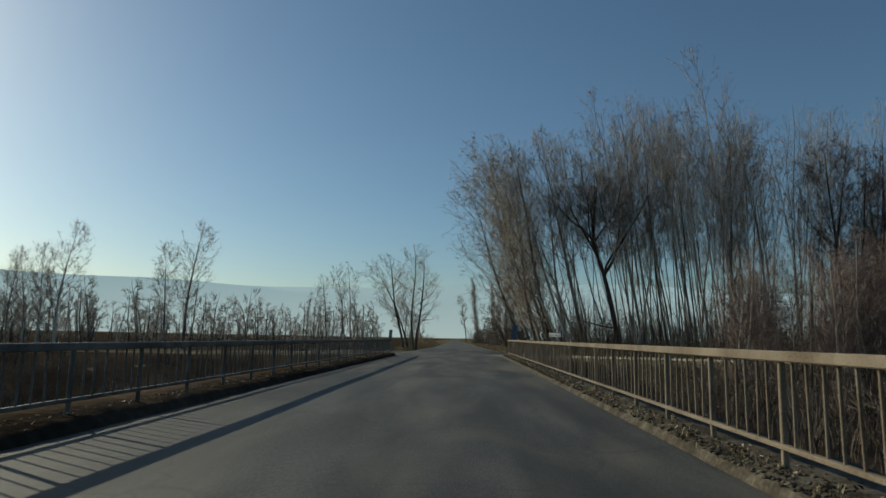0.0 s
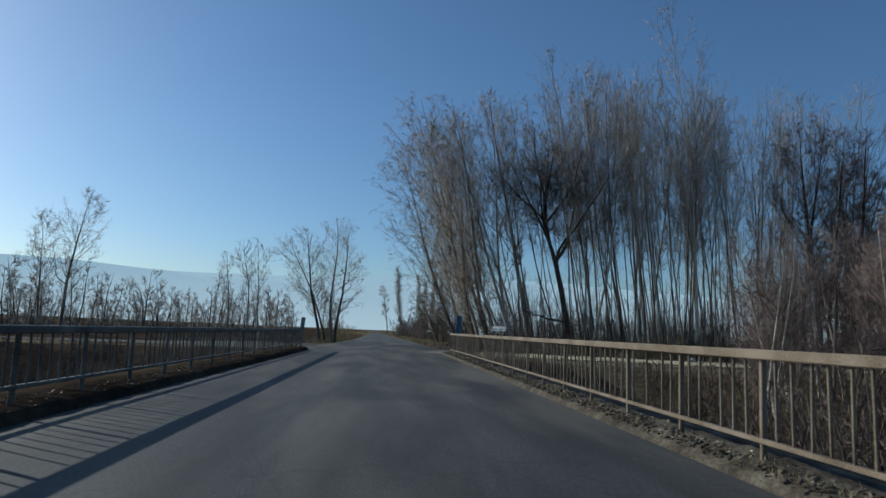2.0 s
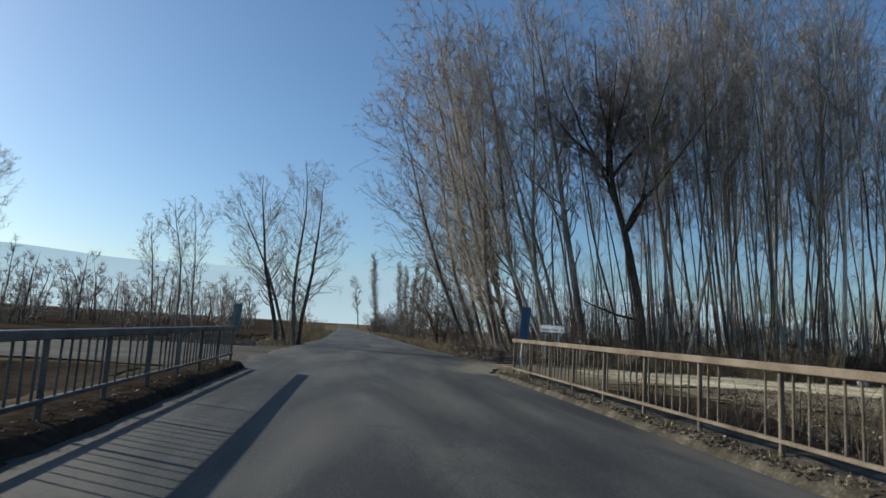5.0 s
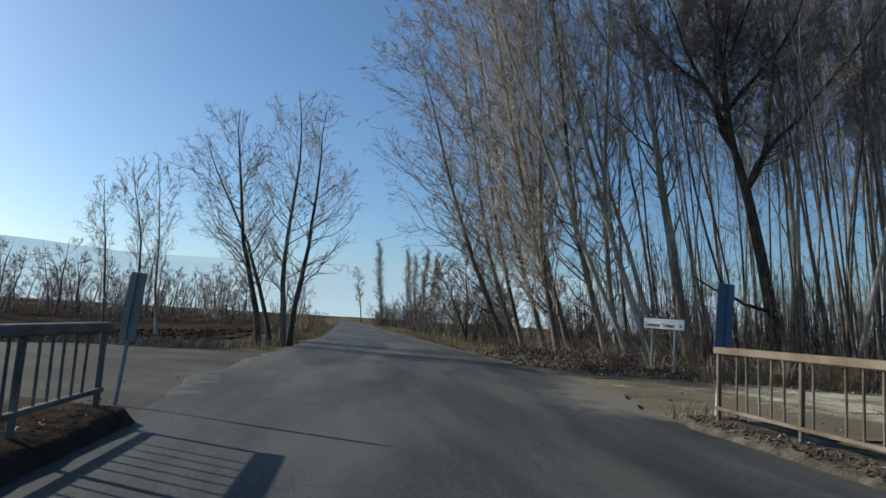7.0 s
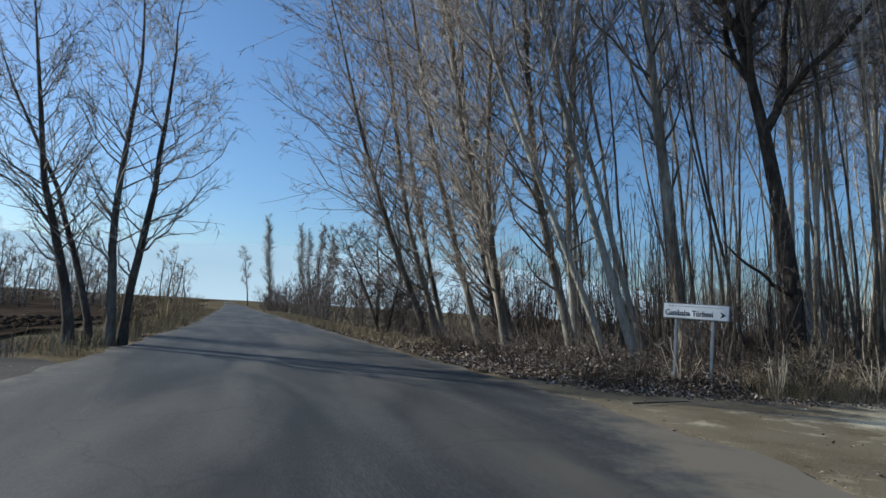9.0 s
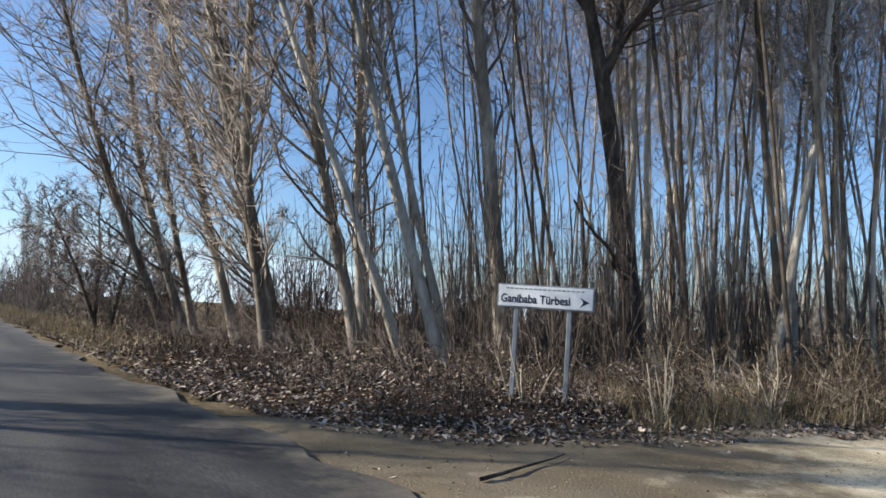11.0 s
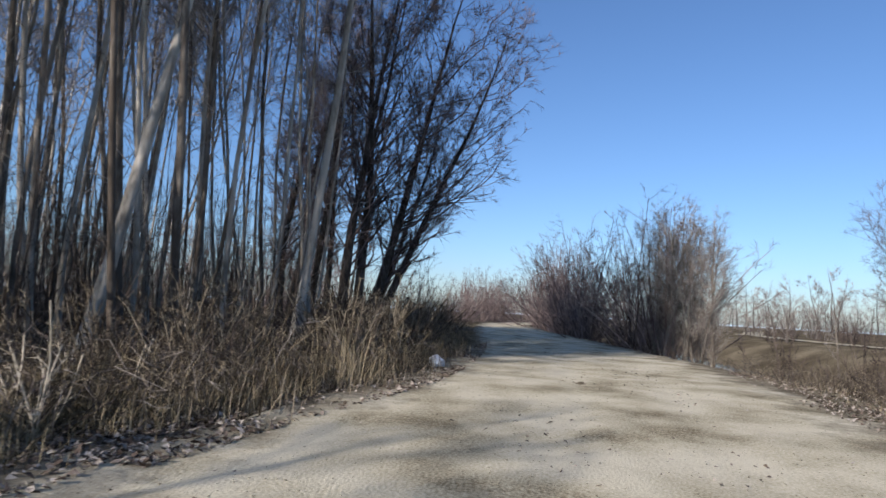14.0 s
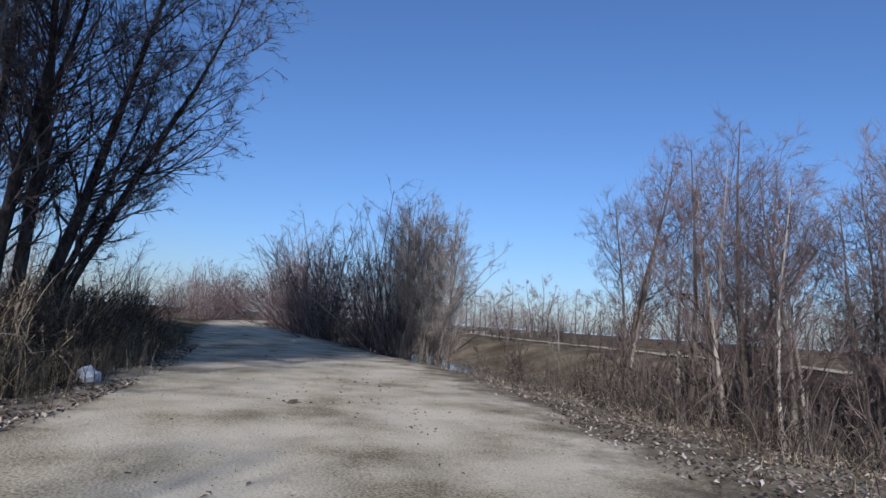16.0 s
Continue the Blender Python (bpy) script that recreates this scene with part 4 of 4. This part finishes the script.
for i in range(46):
    x = 11.5 + 0.52 * i + pick.uniform(-0.4, 0.4)
    plant(scrub[(i + 1) % 3], x + pick.uniform(-0.5, 0.5), 30.5 + pick.gauss(0, 2.6) + 0.12 * (x - 12), pick.uniform(0, 360), pick.uniform(0.7, 1.1))
    plant(scrub[i % 3], x, 32.5 + pick.gauss(0, 2.4) + 0.08 * (x - 12), pick.uniform(0, 360), pick.uniform(0.35, 0.7))
for i in range(16):
    plant(low[i % 2], 6.6 + pick.uniform(0, 7), 2 + i * 1.9, pick.uniform(0, 360), pick.uniform(0.7, 1.1))
for i in range(30):
    x = 14 + i * 0.75
    plant(low[i % 2], x, float(track_south(x)) - pick.uniform(4.5, 10.5), pick.uniform(0, 360), pick.uniform(0.45, 0.9))
for i in range(16):
    plant(low[i % 2], -6.5 - pick.uniform(0, 26), pick.uniform(2, 36), pick.uniform(0, 360), pick.uniform(0.6, 1.0))


# ---- undergrowth ----
def blades(name, spots, height, mat, label, category, seed, wide=0.006, per=14, lie=0.35, spread=0.18, base=None):
    """Dry stalks and blades in tufts, as one mesh."""
    r = np.random.default_rng(seed)
    n = len(spots) * per
    foot = np.repeat(np.asarray(spots, float), per, 0) + np.column_stack([r.normal(0, spread, (n, 2))])
    z = ground_z(foot[:, 0], foot[:, 1]) - 0.03 if base is None else np.full(n, base)
    h = height * r.uniform(0.4, 1.25, n)
    a = r.uniform(0, 2 * np.pi, n)
    t = np.abs(r.normal(0, lie, n))
    d = np.column_stack([np.cos(a) * np.sin(t), np.sin(a) * np.sin(t), np.cos(t)])
    s = np.column_stack([-np.sin(a), np.cos(a), 0 * a]) * wide * r.uniform(0.6, 1.5, (n, 1))
    p0 = np.column_stack([foot, z])
    p1 = p0 + d * (h * 0.6)[:, None]
    d2 = d + np.column_stack([np.cos(a), np.sin(a), 0 * a]) * r.uniform(0.0, 0.7, (n, 1))
    p2 = p1 + d2 * (h * 0.4)[:, None]
    v = np.stack([p0 - s, p0 + s, p1 + s * 0.8, p1 - s * 0.8, p2 + s * 0.25, p2 - s * 0.25], 1).reshape(-1, 3)
    i = np.arange(n)[:, None] * 6
    f = np.concatenate([i + np.array([0, 1, 2, 3]), i + np.array([3, 2, 4, 5])])
    return tagged(new(name, mesh_of(name, v, f, mat)), label, category, kind="stuff")


def leaves(name, pts, size, mat, label, seed, lift=0.08, base=None):
    """Curled dead leaves lying on the ground, as one mesh."""
    r = np.random.default_rng(seed)
    n = len(pts)
    pts = np.asarray(pts, float)
    z = (ground_z(pts[:, 0], pts[:, 1]) if base is None else base) + 0.015 + lift * r.random(n) ** 1.5
    a, s = r.uniform(0, 2 * np.pi, n), size * r.uniform(0.5, 1.4, n)
    u = np.column_stack([np.cos(a), np.sin(a), r.normal(0, 0.4, n)]) * s[:, None]
    w = np.column_stack([-np.sin(a), np.cos(a), r.normal(0, 0.4, n)]) * s[:, None] * 0.7
    c = np.column_stack([pts, z])
    curl = np.column_stack([0 * a, 0 * a, s * r.uniform(-0.1, 0.5, n)])
    v = np.stack([c - u, c - 0.2 * u + w * 0.8 + curl, c + u * 1.1, c - 0.2 * u - w * 0.8 + curl], 1).reshape(-1, 3)
    i = np.arange(n)[:, None] * 4
    f = np.concatenate([i + np.array([0, 1, 2]), i + np.array([0, 2, 3])])
    return tagged(new(name, mesh_of(name, v, f, mat)), label, "dead leaves", kind="stuff")


def canes(name, spots, length, mat, label, seed, thick=0.0055, twigs=4):
    """Bramble canes that arch over and come down again, with side twigs, as one mesh."""
    r = np.random.default_rng(seed)
    spots = np.asarray(spots, float)
    n = len(spots)
    a, ln = r.uniform(0, 2 * np.pi, n), length * r.uniform(0.4, 1.3, n)
    rise = r.uniform(0.45, 1.15, n)
    t = np.linspace(0, 1, 6)[None]
    out = ln[:, None] * (0.75 * t + r.normal(0, 0.03, (n, 6)))
    sway = ln[:, None] * r.normal(0, 0.05, (n, 6)) + ln[:, None] * r.normal(0, 0.2, (n, 1)) * t ** 2
    up = ln[:, None] * (rise[:, None] * (1.9 * t - 1.5 * t ** 2) + r.normal(0, 0.02, (n, 6)))
    z = ground_z(spots[:, 0], spots[:, 1])
    c, q = np.cos(a)[:, None], np.sin(a)[:, None]
    p = np.stack([spots[:, :1] + out * c - sway * q, spots[:, 1:] + out * q + sway * c, z[:, None] + np.maximum(up, -0.02)], -1)
    wood = Wood()
    th = np.array([0.4, 2.49, 4.59])
    ring = np.stack([np.cos(th), np.sin(th), 0.6 * np.cos(th + 1)], -1)
    rad = thick * np.linspace(1.2, 0.5, 6)
    wood.v.append((p[:, :, None] + ring[None, None] * rad[None, :, None, None]).reshape(-1, 3))
    j = np.arange(3)
    quad = np.stack([j, (j + 1) % 3, (j + 1) % 3 + 3, j + 3], -1)
    f = (np.arange(n)[:, None, None, None] * 18 + np.arange(5)[None, :, None, None] * 3 + quad[None, None]).reshape(-1, 4)
    wood.f.append(f)
    wood.n = n * 18
    for k in range(n):
        for _ in range(twigs):
            i = r.integers(1, 5)
            d = p[k, i + 1] - p[k, i]
            wood.twig(p[k, i] + d * r.random(), off(r, d, r.uniform(0.5, 1.2)) + np.array([0, 0, 0.2]), ln[k] * r.uniform(0.1, 0.35), thick * 0.7)
    return tagged(new(name, wood.mesh(name, mat)), label, "brambles", kind="stuff")


def sow(n, fun, seed, keep=None):
    r = np.random.default_rng(seed)
    p = np.array([fun(r) for _ in range(n)])
    return p if keep is None else p[keep(p[:, 0], p[:, 1])]


def verge_spot(r):
    x = 6.5 + 30 * r.random() ** 1.4
    return x, float(track_north(x)) + 0.5 + abs(r.normal(0, 1.6))


blades("dry_grass", sow(3600, verge_spot, 1, lambda x, y: (wave(x, y, 0.8, 3) > 0.08) & (x > 9.0)), 0.35, STRAW, "tufts of straw-coloured dry grass along the grove", "dry grass", 2, 0.0038, 14, 0.55, 0.22)
blades("tall_grass", sow(330, lambda r: (lambda x: (x, float(track_north(x)) + 0.7 + abs(r.normal(0, 1.1))))(12.5 + 25 * r.random()), 35, lambda x, y: wave(x, y, 1.1, 9) > -0.15), 0.8, STRAW, "tall straw-coloured grass at the foot of the grove", "dry grass", 36, 0.0042, 14, 0.75, 0.32)
blades("brush", sow(4200, lambda r: (4.6 + 28 * r.random() ** 1.2, 53.6 + 12 * r.random()), 3, lambda x, y: (y > track_north(x) + 1.2) & (x > road_east(y) + 1.8) & (wave(x, y, 0.9, 7) > 0.1)), 0.5, DUSKTWIG, "tangle of dry brown brambles and stalks under the trees", "brush", 4, 0.005, 12, 0.7, 0.35)
leaves("leaf_litter", sow(52000, lambda r: (4.0 + 17 * r.random() ** 1.3, 51.8 + 9 * r.random() ** 1.4), 5, lambda x, y: (y > track_north(x) - 0.25) & (x > road_east(y) + 0.5)), 0.033, LEAF, "thick brown dead leaves at the corner of the grove", 6)
leaves("caught_leaves", sow(11000, lambda r: (5.0 + 12 * r.random(), 52.8 + 8 * r.random()), 31, lambda x, y: (y > track_north(x) + 0.7) & (x > road_east(y) + 1.2) & (wave(x, y, 0.8, 5) > 0.0)), 0.038, LEAF, "dead leaves caught in the brambles", 32, 0.5)
leaves("track_leaves", sow(2600, lambda r: (lambda x: (x, float(track_south(x)) + r.random() * float(track_north(x) - track_south(x))))(3.6 + 26 * r.random() ** 1.3), 33), 0.028, LEAF, "scattered leaf bits and dark chips on the dirt track", 34, 0.02)
leaves("leaf_litter", sow(11000, lambda r: (3.2 + abs(r.normal(0, 2.4)), 57 + 30 * r.random() ** 1.3), 7, lambda x, y: x > road_east(y) + 0.3), 0.05, LEAF, "dead leaves along the edge of the asphalt", 8)
leaves("leaf_litter", sow(24000, lambda r: (lambda x: (x, float(track_south(x)) + 0.2 - abs(r.normal(0, 3.4))))(9.5 + 36 * r.random() ** 1.5), 10), 0.032, LEAF, "dead leaves on the verge and river bank", 11)
blades("bank_grass", sow(750, lambda r: (lambda x: (x, float(track_south(x)) - 1.3 - abs(r.normal(0, 4.2))))(9.5 + 45 * r.random() ** 1.4), 12), 0.24, STRAW, "short dry grass on the river bank", "dry grass", 13, 0.004, 10, 1.0, 0.3)
blades("bank_grass", sow(1600, lambda r: (-8 - 30 * r.random() if r.random() < 0.5 else 5 + 20 * r.random(), 4 + 36 * r.random()), 14), 0.9, DARKBARK, "tall dark dead weeds below the bridge", "dry grass", 15, 0.009, 11)
blades("road_grass", sow(900, lambda r: (lambda y: (float(road_west(y)) - 0.3 - abs(r.normal(0, 1.2)), y))(58 + 60 * r.random()), 16), 0.4, STRAW, "dry grass along the roadside", "dry grass", 17, 0.006, 9)
blades("road_grass", sow(800, lambda r: (lambda y: (float(road_east(y)) + 0.4 + abs(r.normal(0, 1.3)), y))(64 + 60 * r.random()), 18), 0.42, STRAW, "dry grass along the roadside", "dry grass", 19, 0.006, 9)
blades("field_margin", sow(900, lambda r: (-6 - 30 * r.random() ** 1.3, 56.3 + abs(r.normal(0, 1.8))), 51), 0.32, REDTWIG, "dark rough grass between the dirt turnout and the field", "dry grass", 52, 0.008, 12, 0.6, 0.3)
leaves("yard_litter", sow(1500, lambda r: (-4.6 - 20 * r.random() ** 1.4, 45 + 11 * r.random()), 53), 0.03, LEAF, "scattered dead leaves and chips on the bare dirt", 54, 0.02)
kl = sow(2600, lambda r: (3.3 + 0.5 * r.random() if r.random() < 0.6 else -4.25 - 0.4 * r.random(), -6 + 49 * r.random()), 55)
leaves("kerb_litter", kl, 0.024, LEAF, "dead leaves and dry bits lying on the bridge kerb", 56, 0.03, np.where(kl[:, 0] > 0, 0.12, 0.17))
blades("kerb_weeds", sow(260, lambda r: (3.25 + 0.35 * r.random(), -6 + 50 * r.random()), 20), 0.1, STRAW, "tiny dry weeds on the bridge kerb", "weeds", 21, 0.004, 10, 0.8, 0.08, 0.1)
blades("post_weeds", [(3.75, 44.5), (3.9, 44.2), (3.6, 44.6), (4.1, 44.0)], 0.32, STRAW, "dry grass round the marker post", "weeds", 22, 0.006, 60, 0.5, 0.12)

def edge_band(lo, hi, wide):
    """Spots in the band of brambles between the tracks and the trees."""
    def spot(r):
        x = lo + (hi - lo) * r.random() ** 1.15
        return x, float(track_north(x)) + 0.75 + abs(r.normal(0, wide))
    return spot


def clear(x, y):
    return (x > road_east(y) + 2.2) & (wave(x, y, 1.3, 6) > -0.35)


canes("bramble_canes", sow(560, edge_band(9.0, 36.0, 1.9), 61, clear), 1.25, REDTWIG, "dark arching bramble canes at the foot of the grove", 62)
canes("bramble_canes", sow(1000, edge_band(9.0, 36.0, 1.4), 63, clear), 1.05, STALK, "tangled brown dry canes and stalks at the foot of the grove", 64)
canes("bramble_canes", sow(380, lambda r: (5.9 + abs(r.normal(0, 2.6)), 56 + 17 * r.random()), 65, lambda x, y: x > road_east(y) + 2.0), 1.4, REDTWIG, "dark bramble canes beside the asphalt", 66)
canes("pale_canes", sow(130, edge_band(8.5, 22.0, 0.8), 67, clear), 1.3, TWIG, "pale bare canes standing out of the brambles", 68, 0.006)
canes("bank_brambles", sow(900, lambda r: (lambda x: (x, float(track_south(x)) - 1.8 - abs(r.normal(0, 3.0))))(11 + 32 * r.random()), 69), 1.1, STALK, "brown brambles on the river bank", 70)
mound = [shrub("bramble", 210 + i, 1.7, 17, 0.75, (DUSKTWIG, STALK if i else DUSKTWIG), shoots=6, twigs=4, radius=0.009, label="low tangled mound of dry brambles at the grove edge", group="bramble mounds", thick=0.005, up=0.0, lo=0.05) for i in range(2)]
for i in range(40):
    x = 10.5 + 27 * (i / 40) + pick.uniform(-0.5, 0.5)
    plant(mound[i % 2], x, float(track_north(x)) + 1.5 + pick.uniform(-0.3, 1.8), pick.uniform(0, 360), pick.uniform(0.45, 0.75) + 0.55 * min(1.0, max(0.0, (x - 13) / 8)))
tangle = [shrub("undergrowth", 220 + i, 1.9, 16, 0.6, (DUSKTWIG, REDTWIG if i else DUSKTWIG), shoots=5, twigs=4, radius=0.01, label="dry tangled undergrowth below the poplars", group="undergrowth", thick=0.006, up=0.0, lo=0.05) for i in range(2)]
for i in range(58):
    x, y = 8.5 + 27 * pick.random(), 56 + 14 * pick.random()
    if y > track_north(x) + 3:
        plant(tangle[i % 2], x, y, pick.uniform(0, 360), pick.uniform(0.6, 1.25))
for i in range(16):
    plant(mound[i % 2], pick.uniform(5.8, 11.0), pick.uniform(56.5, 70), pick.uniform(0, 360), pick.uniform(0.5, 0.85))
leaves("leaf_litter", sow(15000, lambda r: (lambda x: (x, float(track_north(x)) - 0.45 + abs(r.normal(0, 0.9))))(11 + 22 * r.random() ** 1.2), 41), 0.036, LEAF, "dark trodden leaves along the edge of the dirt track", 42, 0.06)
blades("edge_brush", sow(1500, lambda r: (lambda x: (x, float(track_north(x)) + 0.35 + abs(r.normal(0, 1.2))))(12.5 + 22 * r.random()), 43, lambda x, y: wave(x, y, 0.7, 4) > -0.2), 0.55, STALK, "tangled dry stalks along the edge of the dirt track", "brush", 44, 0.005, 13, 0.85, 0.3)
blades("grass_clump", sow(46, lambda r: (9.6 + 4.2 * r.random(), 52.75 + 0.9 * r.random()), 45), 0.42, STRAW, "tan clumps of dry grass at the edge of the track", "dry grass", 46, 0.0032, 110, 0.8, 0.14)
thorn = [shrub("dry_thicket", 230 + i, 2.1, 24, 0.6, (STALK, STALK), shoots=8, twigs=5, radius=0.009, label="tall straw-coloured thicket of dry stalks and brambles", group="dry thickets", thick=0.0055, up=0.0, lo=0.1) for i in range(2)]
for i in range(34):
    x = 12.0 + 0.66 * i + pick.uniform(-0.4, 0.4)
    plant(thorn[i % 2], x, float(track_north(x)) + 1.3 + pick.uniform(0, 2.0), pick.uniform(0, 360), pick.uniform(0.6, 0.8) + 0.35 * min(1.0, max(0.0, (x - 13) / 6)) * pick.uniform(0.6, 1.2))
for i in range(15):
    plant(mound[i % 2], 6.0 + 0.5 * i + pick.uniform(-0.4, 0.4), 54.2 + pick.uniform(0, 3.0), pick.uniform(0, 360), pick.uniform(0.35, 0.55))
# white bare shrubs by the sign
white_twig = material("bleached_stems", [(0.3, 0.25, 0.17), (0.5, 0.43, 0.32), (0.62, 0.55, 0.42)], scale=3, bump=0, fine=20)
for i, (x, y, h, n) in enumerate(((9.3, 53.1, 1.5, 9), (11.4, 52.6, 1.5, 4), (11.7, 52.9, 1.2, 4), (13.5, 53.0, 1.3, 4), (8.0, 54.6, 1.5, 4))):
    plant(shrub("bare_shrub", 200 + i, h, n, 0.55, (white_twig, white_twig), shoots=5, twigs=3, radius=0.009, label="bleached bare shrub in dry grass at the track", group="bare shrubs", thick=0.004, up=0.03), x, y)


def stones(name, pts, size, mat, label, category, seed):
    """Loose stones or clods, as one mesh."""
    r = np.random.default_rng(seed)
    pts = np.asarray(pts, float)
    n = len(pts)
    unit = np.array([(1, 0, 0), (-1, 0, 0), (0, 1, 0), (0, -1, 0), (0, 0, 1), (0, 0, -0.6)], float)
    s = size * r.uniform(0.35, 1.3, n) ** 1.5
    v = unit[None] * (s[:, None, None] * r.uniform(0.6, 1.3, (n, 6, 3)))
    v[:, :, 2] *= 0.6
    a = r.uniform(0, 6.28, n)
    ca, sa_ = np.cos(a)[:, None], np.sin(a)[:, None]
    v = np.stack([v[..., 0] * ca - v[..., 1] * sa_, v[..., 0] * sa_ + v[..., 1] * ca, v[..., 2]], -1)
    v = v + np.concatenate([pts[:, :2], pts[:, 2:3]], 1)[:, None]
    tri = np.array([(0, 2, 4), (2, 1, 4), (1, 3, 4), (3, 0, 4), (2, 0, 5), (1, 2, 5), (3, 1, 5), (0, 3, 5)])
    f = (np.arange(n)[:, None, None] * 6 + tri[None]).reshape(-1, 3)
    return tagged(new(name, mesh_of(name, v.reshape(-1, 3), f, mat)), label, category, kind="stuff")


def on_track(r):
    x = 3.5 + 30 * r.random() ** 1.6
    return x, float(track_south(x)) + (float(track_north(x)) - float(track_south(x))) * r.random(), 0.0


stones("gravel", sow(8000, on_track, 23), 0.0095, VERGE, "loose grey-brown gravel on the dirt track", "gravel", 24)
stones("kerb_rubble", sow(2400, lambda r: (3.18 + 0.5 * r.random() ** 1.3, -6 + 50 * r.random(), 0.13), 25), 0.034, CONCRETE, "crumbled concrete and dirt along the kerb", "rubble", 26)
stones("kerb_rubble", sow(900, lambda r: (-4.2 - 0.35 * r.random(), -2 + 44 * r.random(), 0.14), 27), 0.024, CONCRETE, "crumbled concrete and dirt along the kerb", "rubble", 28)
cl = sow(2600, lambda r: (-9 - 30 * r.random() ** 1.3, 61 + 26 * r.random() ** 1.3), 29)
stones("clods", np.column_stack([cl, ground_z(cl[:, 0], cl[:, 1]) + 0.1]), 0.2, FIELD, "clods of ploughed earth", "clods", 30)

# ---- signs and small things ----
sign = tagged(new("direction_sign"), "white rectangular direction sign with black lettering on two steel posts", "sign")
part("panel", box("panel", (1.38, 0.025, 0.31), SIGNWHITE, 0.006, (0, 0, 1.58)), sign)
part("border", box("border", (1.42, 0.018, 0.35), STEEL, 0.006, (0, 0.008, 1.58)), sign)
post_me = box("sign_post", (0.07, 0.05, 1.85), STEEL, 0.01, (0, 0.05, 0.79))
for dx in (-0.42, 0.36):
    p = part("post", post_me, sign)
    p.location = (dx, 0, 0)
txt = bpy.data.curves.new("lettering", "FONT")
txt.body, txt.size, txt.align_x, txt.align_y, txt.extrude = "Ganibaba T\u00fcrbesi", 0.185, "LEFT", "CENTER", 0.001
txt.offset = 0.0035
to = new("lettering", txt)
dg = bpy.context.evaluated_depsgraph_get()
tm = bpy.data.meshes.new_from_object(to.evaluated_get(dg))
bpy.data.objects.remove(to)
tm.materials.clear(), tm.materials.append(INK)
lettering = part("lettering", tm, sign, "black lettering")
lettering.matrix_basis = Matrix.Translation((-0.66, -0.016, 1.535)) @ pose(0, 0, 0, 90, 0, 0) @ Matrix.Diagonal((0.785, 0.95, 1, 1))
ab = bmesh.new()
av = [ab.verts.new(c) for c in ((0, -0.016, 0.07), (0.13, -0.016, 0.0), (0, -0.016, -0.07), (0.045, -0.016, 0.0))]
ab.faces.new(av[::-1])
arrow = part("arrow", bm_mesh("arrow", ab, INK), sign, "black arrowhead")
arrow.location = (0.51, 0, 1.535)
bar_me = box("small_line", (0.045, 0.004, 0.016), STEEL, 0, (0, -0.0155, 1.69))
for i in range(17):
    b = part("small_line", bar_me, sign)
    b.location = (-0.56 + i * 0.069, 0, 0)
sign.matrix_world = Matrix.Translation((8.27, 54.45, 0.1)) @ pose(0, 0, 0, 0, 1.0, -54)


def marker(x, y, lean, label, plate_w, turn, ridge, paint, size):
    """A leaning bridge-end marker: a folded plate on a post."""
    ob = tagged(new("marker_post"), label, "marker post", "bridge end markers")
    part("post", box("post", (0.06, 0.045, 2.2), STEEL if size < 1 else SIGNWHITE, 0.01, (0, 0, 1.0)), ob, "pale painted post")
    part("plate", box("plate", (plate_w, 0.012, 1.12), paint, 0.004, (0, -0.03, 1.62)), ob, "dull blue-grey plate")
    part("rib", box("rib", (0.03, 0.03, 1.1), paint, 0.006, (ridge, -0.048, 1.62)), ob)
    ob.matrix_world = Matrix.Translation((x, y, -0.02)) @ pose(0, 0, 0, lean[0], lean[1], 0) @ pose(0, 0, 0, 0, 0, turn) @ Matrix.Scale(size, 4)
    return ob


marker(3.98, 44.3, (0, 3.5), "leaning blue-grey marker plate on a white post at the bridge end", 0.33, 12, 0.03, PLATE, 1.02)
marker(-4.75, 43.7, (0, 4.5), "leaning grey-green marker plate at the bridge end", 0.33, -25, -0.02, GREYPLATE, 0.8)
bag = bmesh.new()
bmesh.ops.create_icosphere(bag, subdivisions=2, radius=0.2)
br = random.Random(3)
for v in bag.verts:
    v.co = (v.co.x * 1.2 + br.uniform(-0.04, 0.04), v.co.y + br.uniform(-0.04, 0.04), v.co.z * 0.75 + br.uniform(-0.04, 0.04))
bag_ob = tagged(new("plastic_bag", bm_mesh("plastic_bag", bag, SIGNWHITE)), "crumpled white plastic bag beside the dirt track", "plastic bag")
bag_ob.location = (20.6, 49.5, 0.1)
lw = Wood()
lw.tube(bent(np.random.default_rng(9), (-0.9, 0, 0.16), (1, 0.25, 0.04), 1.9, 6, 0.05, 0), (0.17, 0.16, 0.155, 0.15, 0.14, 0.11), 10)
log = tagged(new("log", lw.mesh("log", GREYBARK)), "weathered grey log lying at the edge of the track", "log")
log.location = (34.5, 49.1, -0.02)
sw = Wood()
sq = bent(np.random.default_rng(5), (0, 0, 0.03), (1, 0.3, 0), 1.5, 6, 0.06, 0)
sq[:, 2] = 0.025
sw.tube(sq, np.linspace(0.02, 0.006, 6), 6)
stick = tagged(new("stick", sw.mesh("stick", DARKBARK)), "dark broken branch lying on the dirt", "stick")
stick.location = (5.0, 51.9, 0.0)
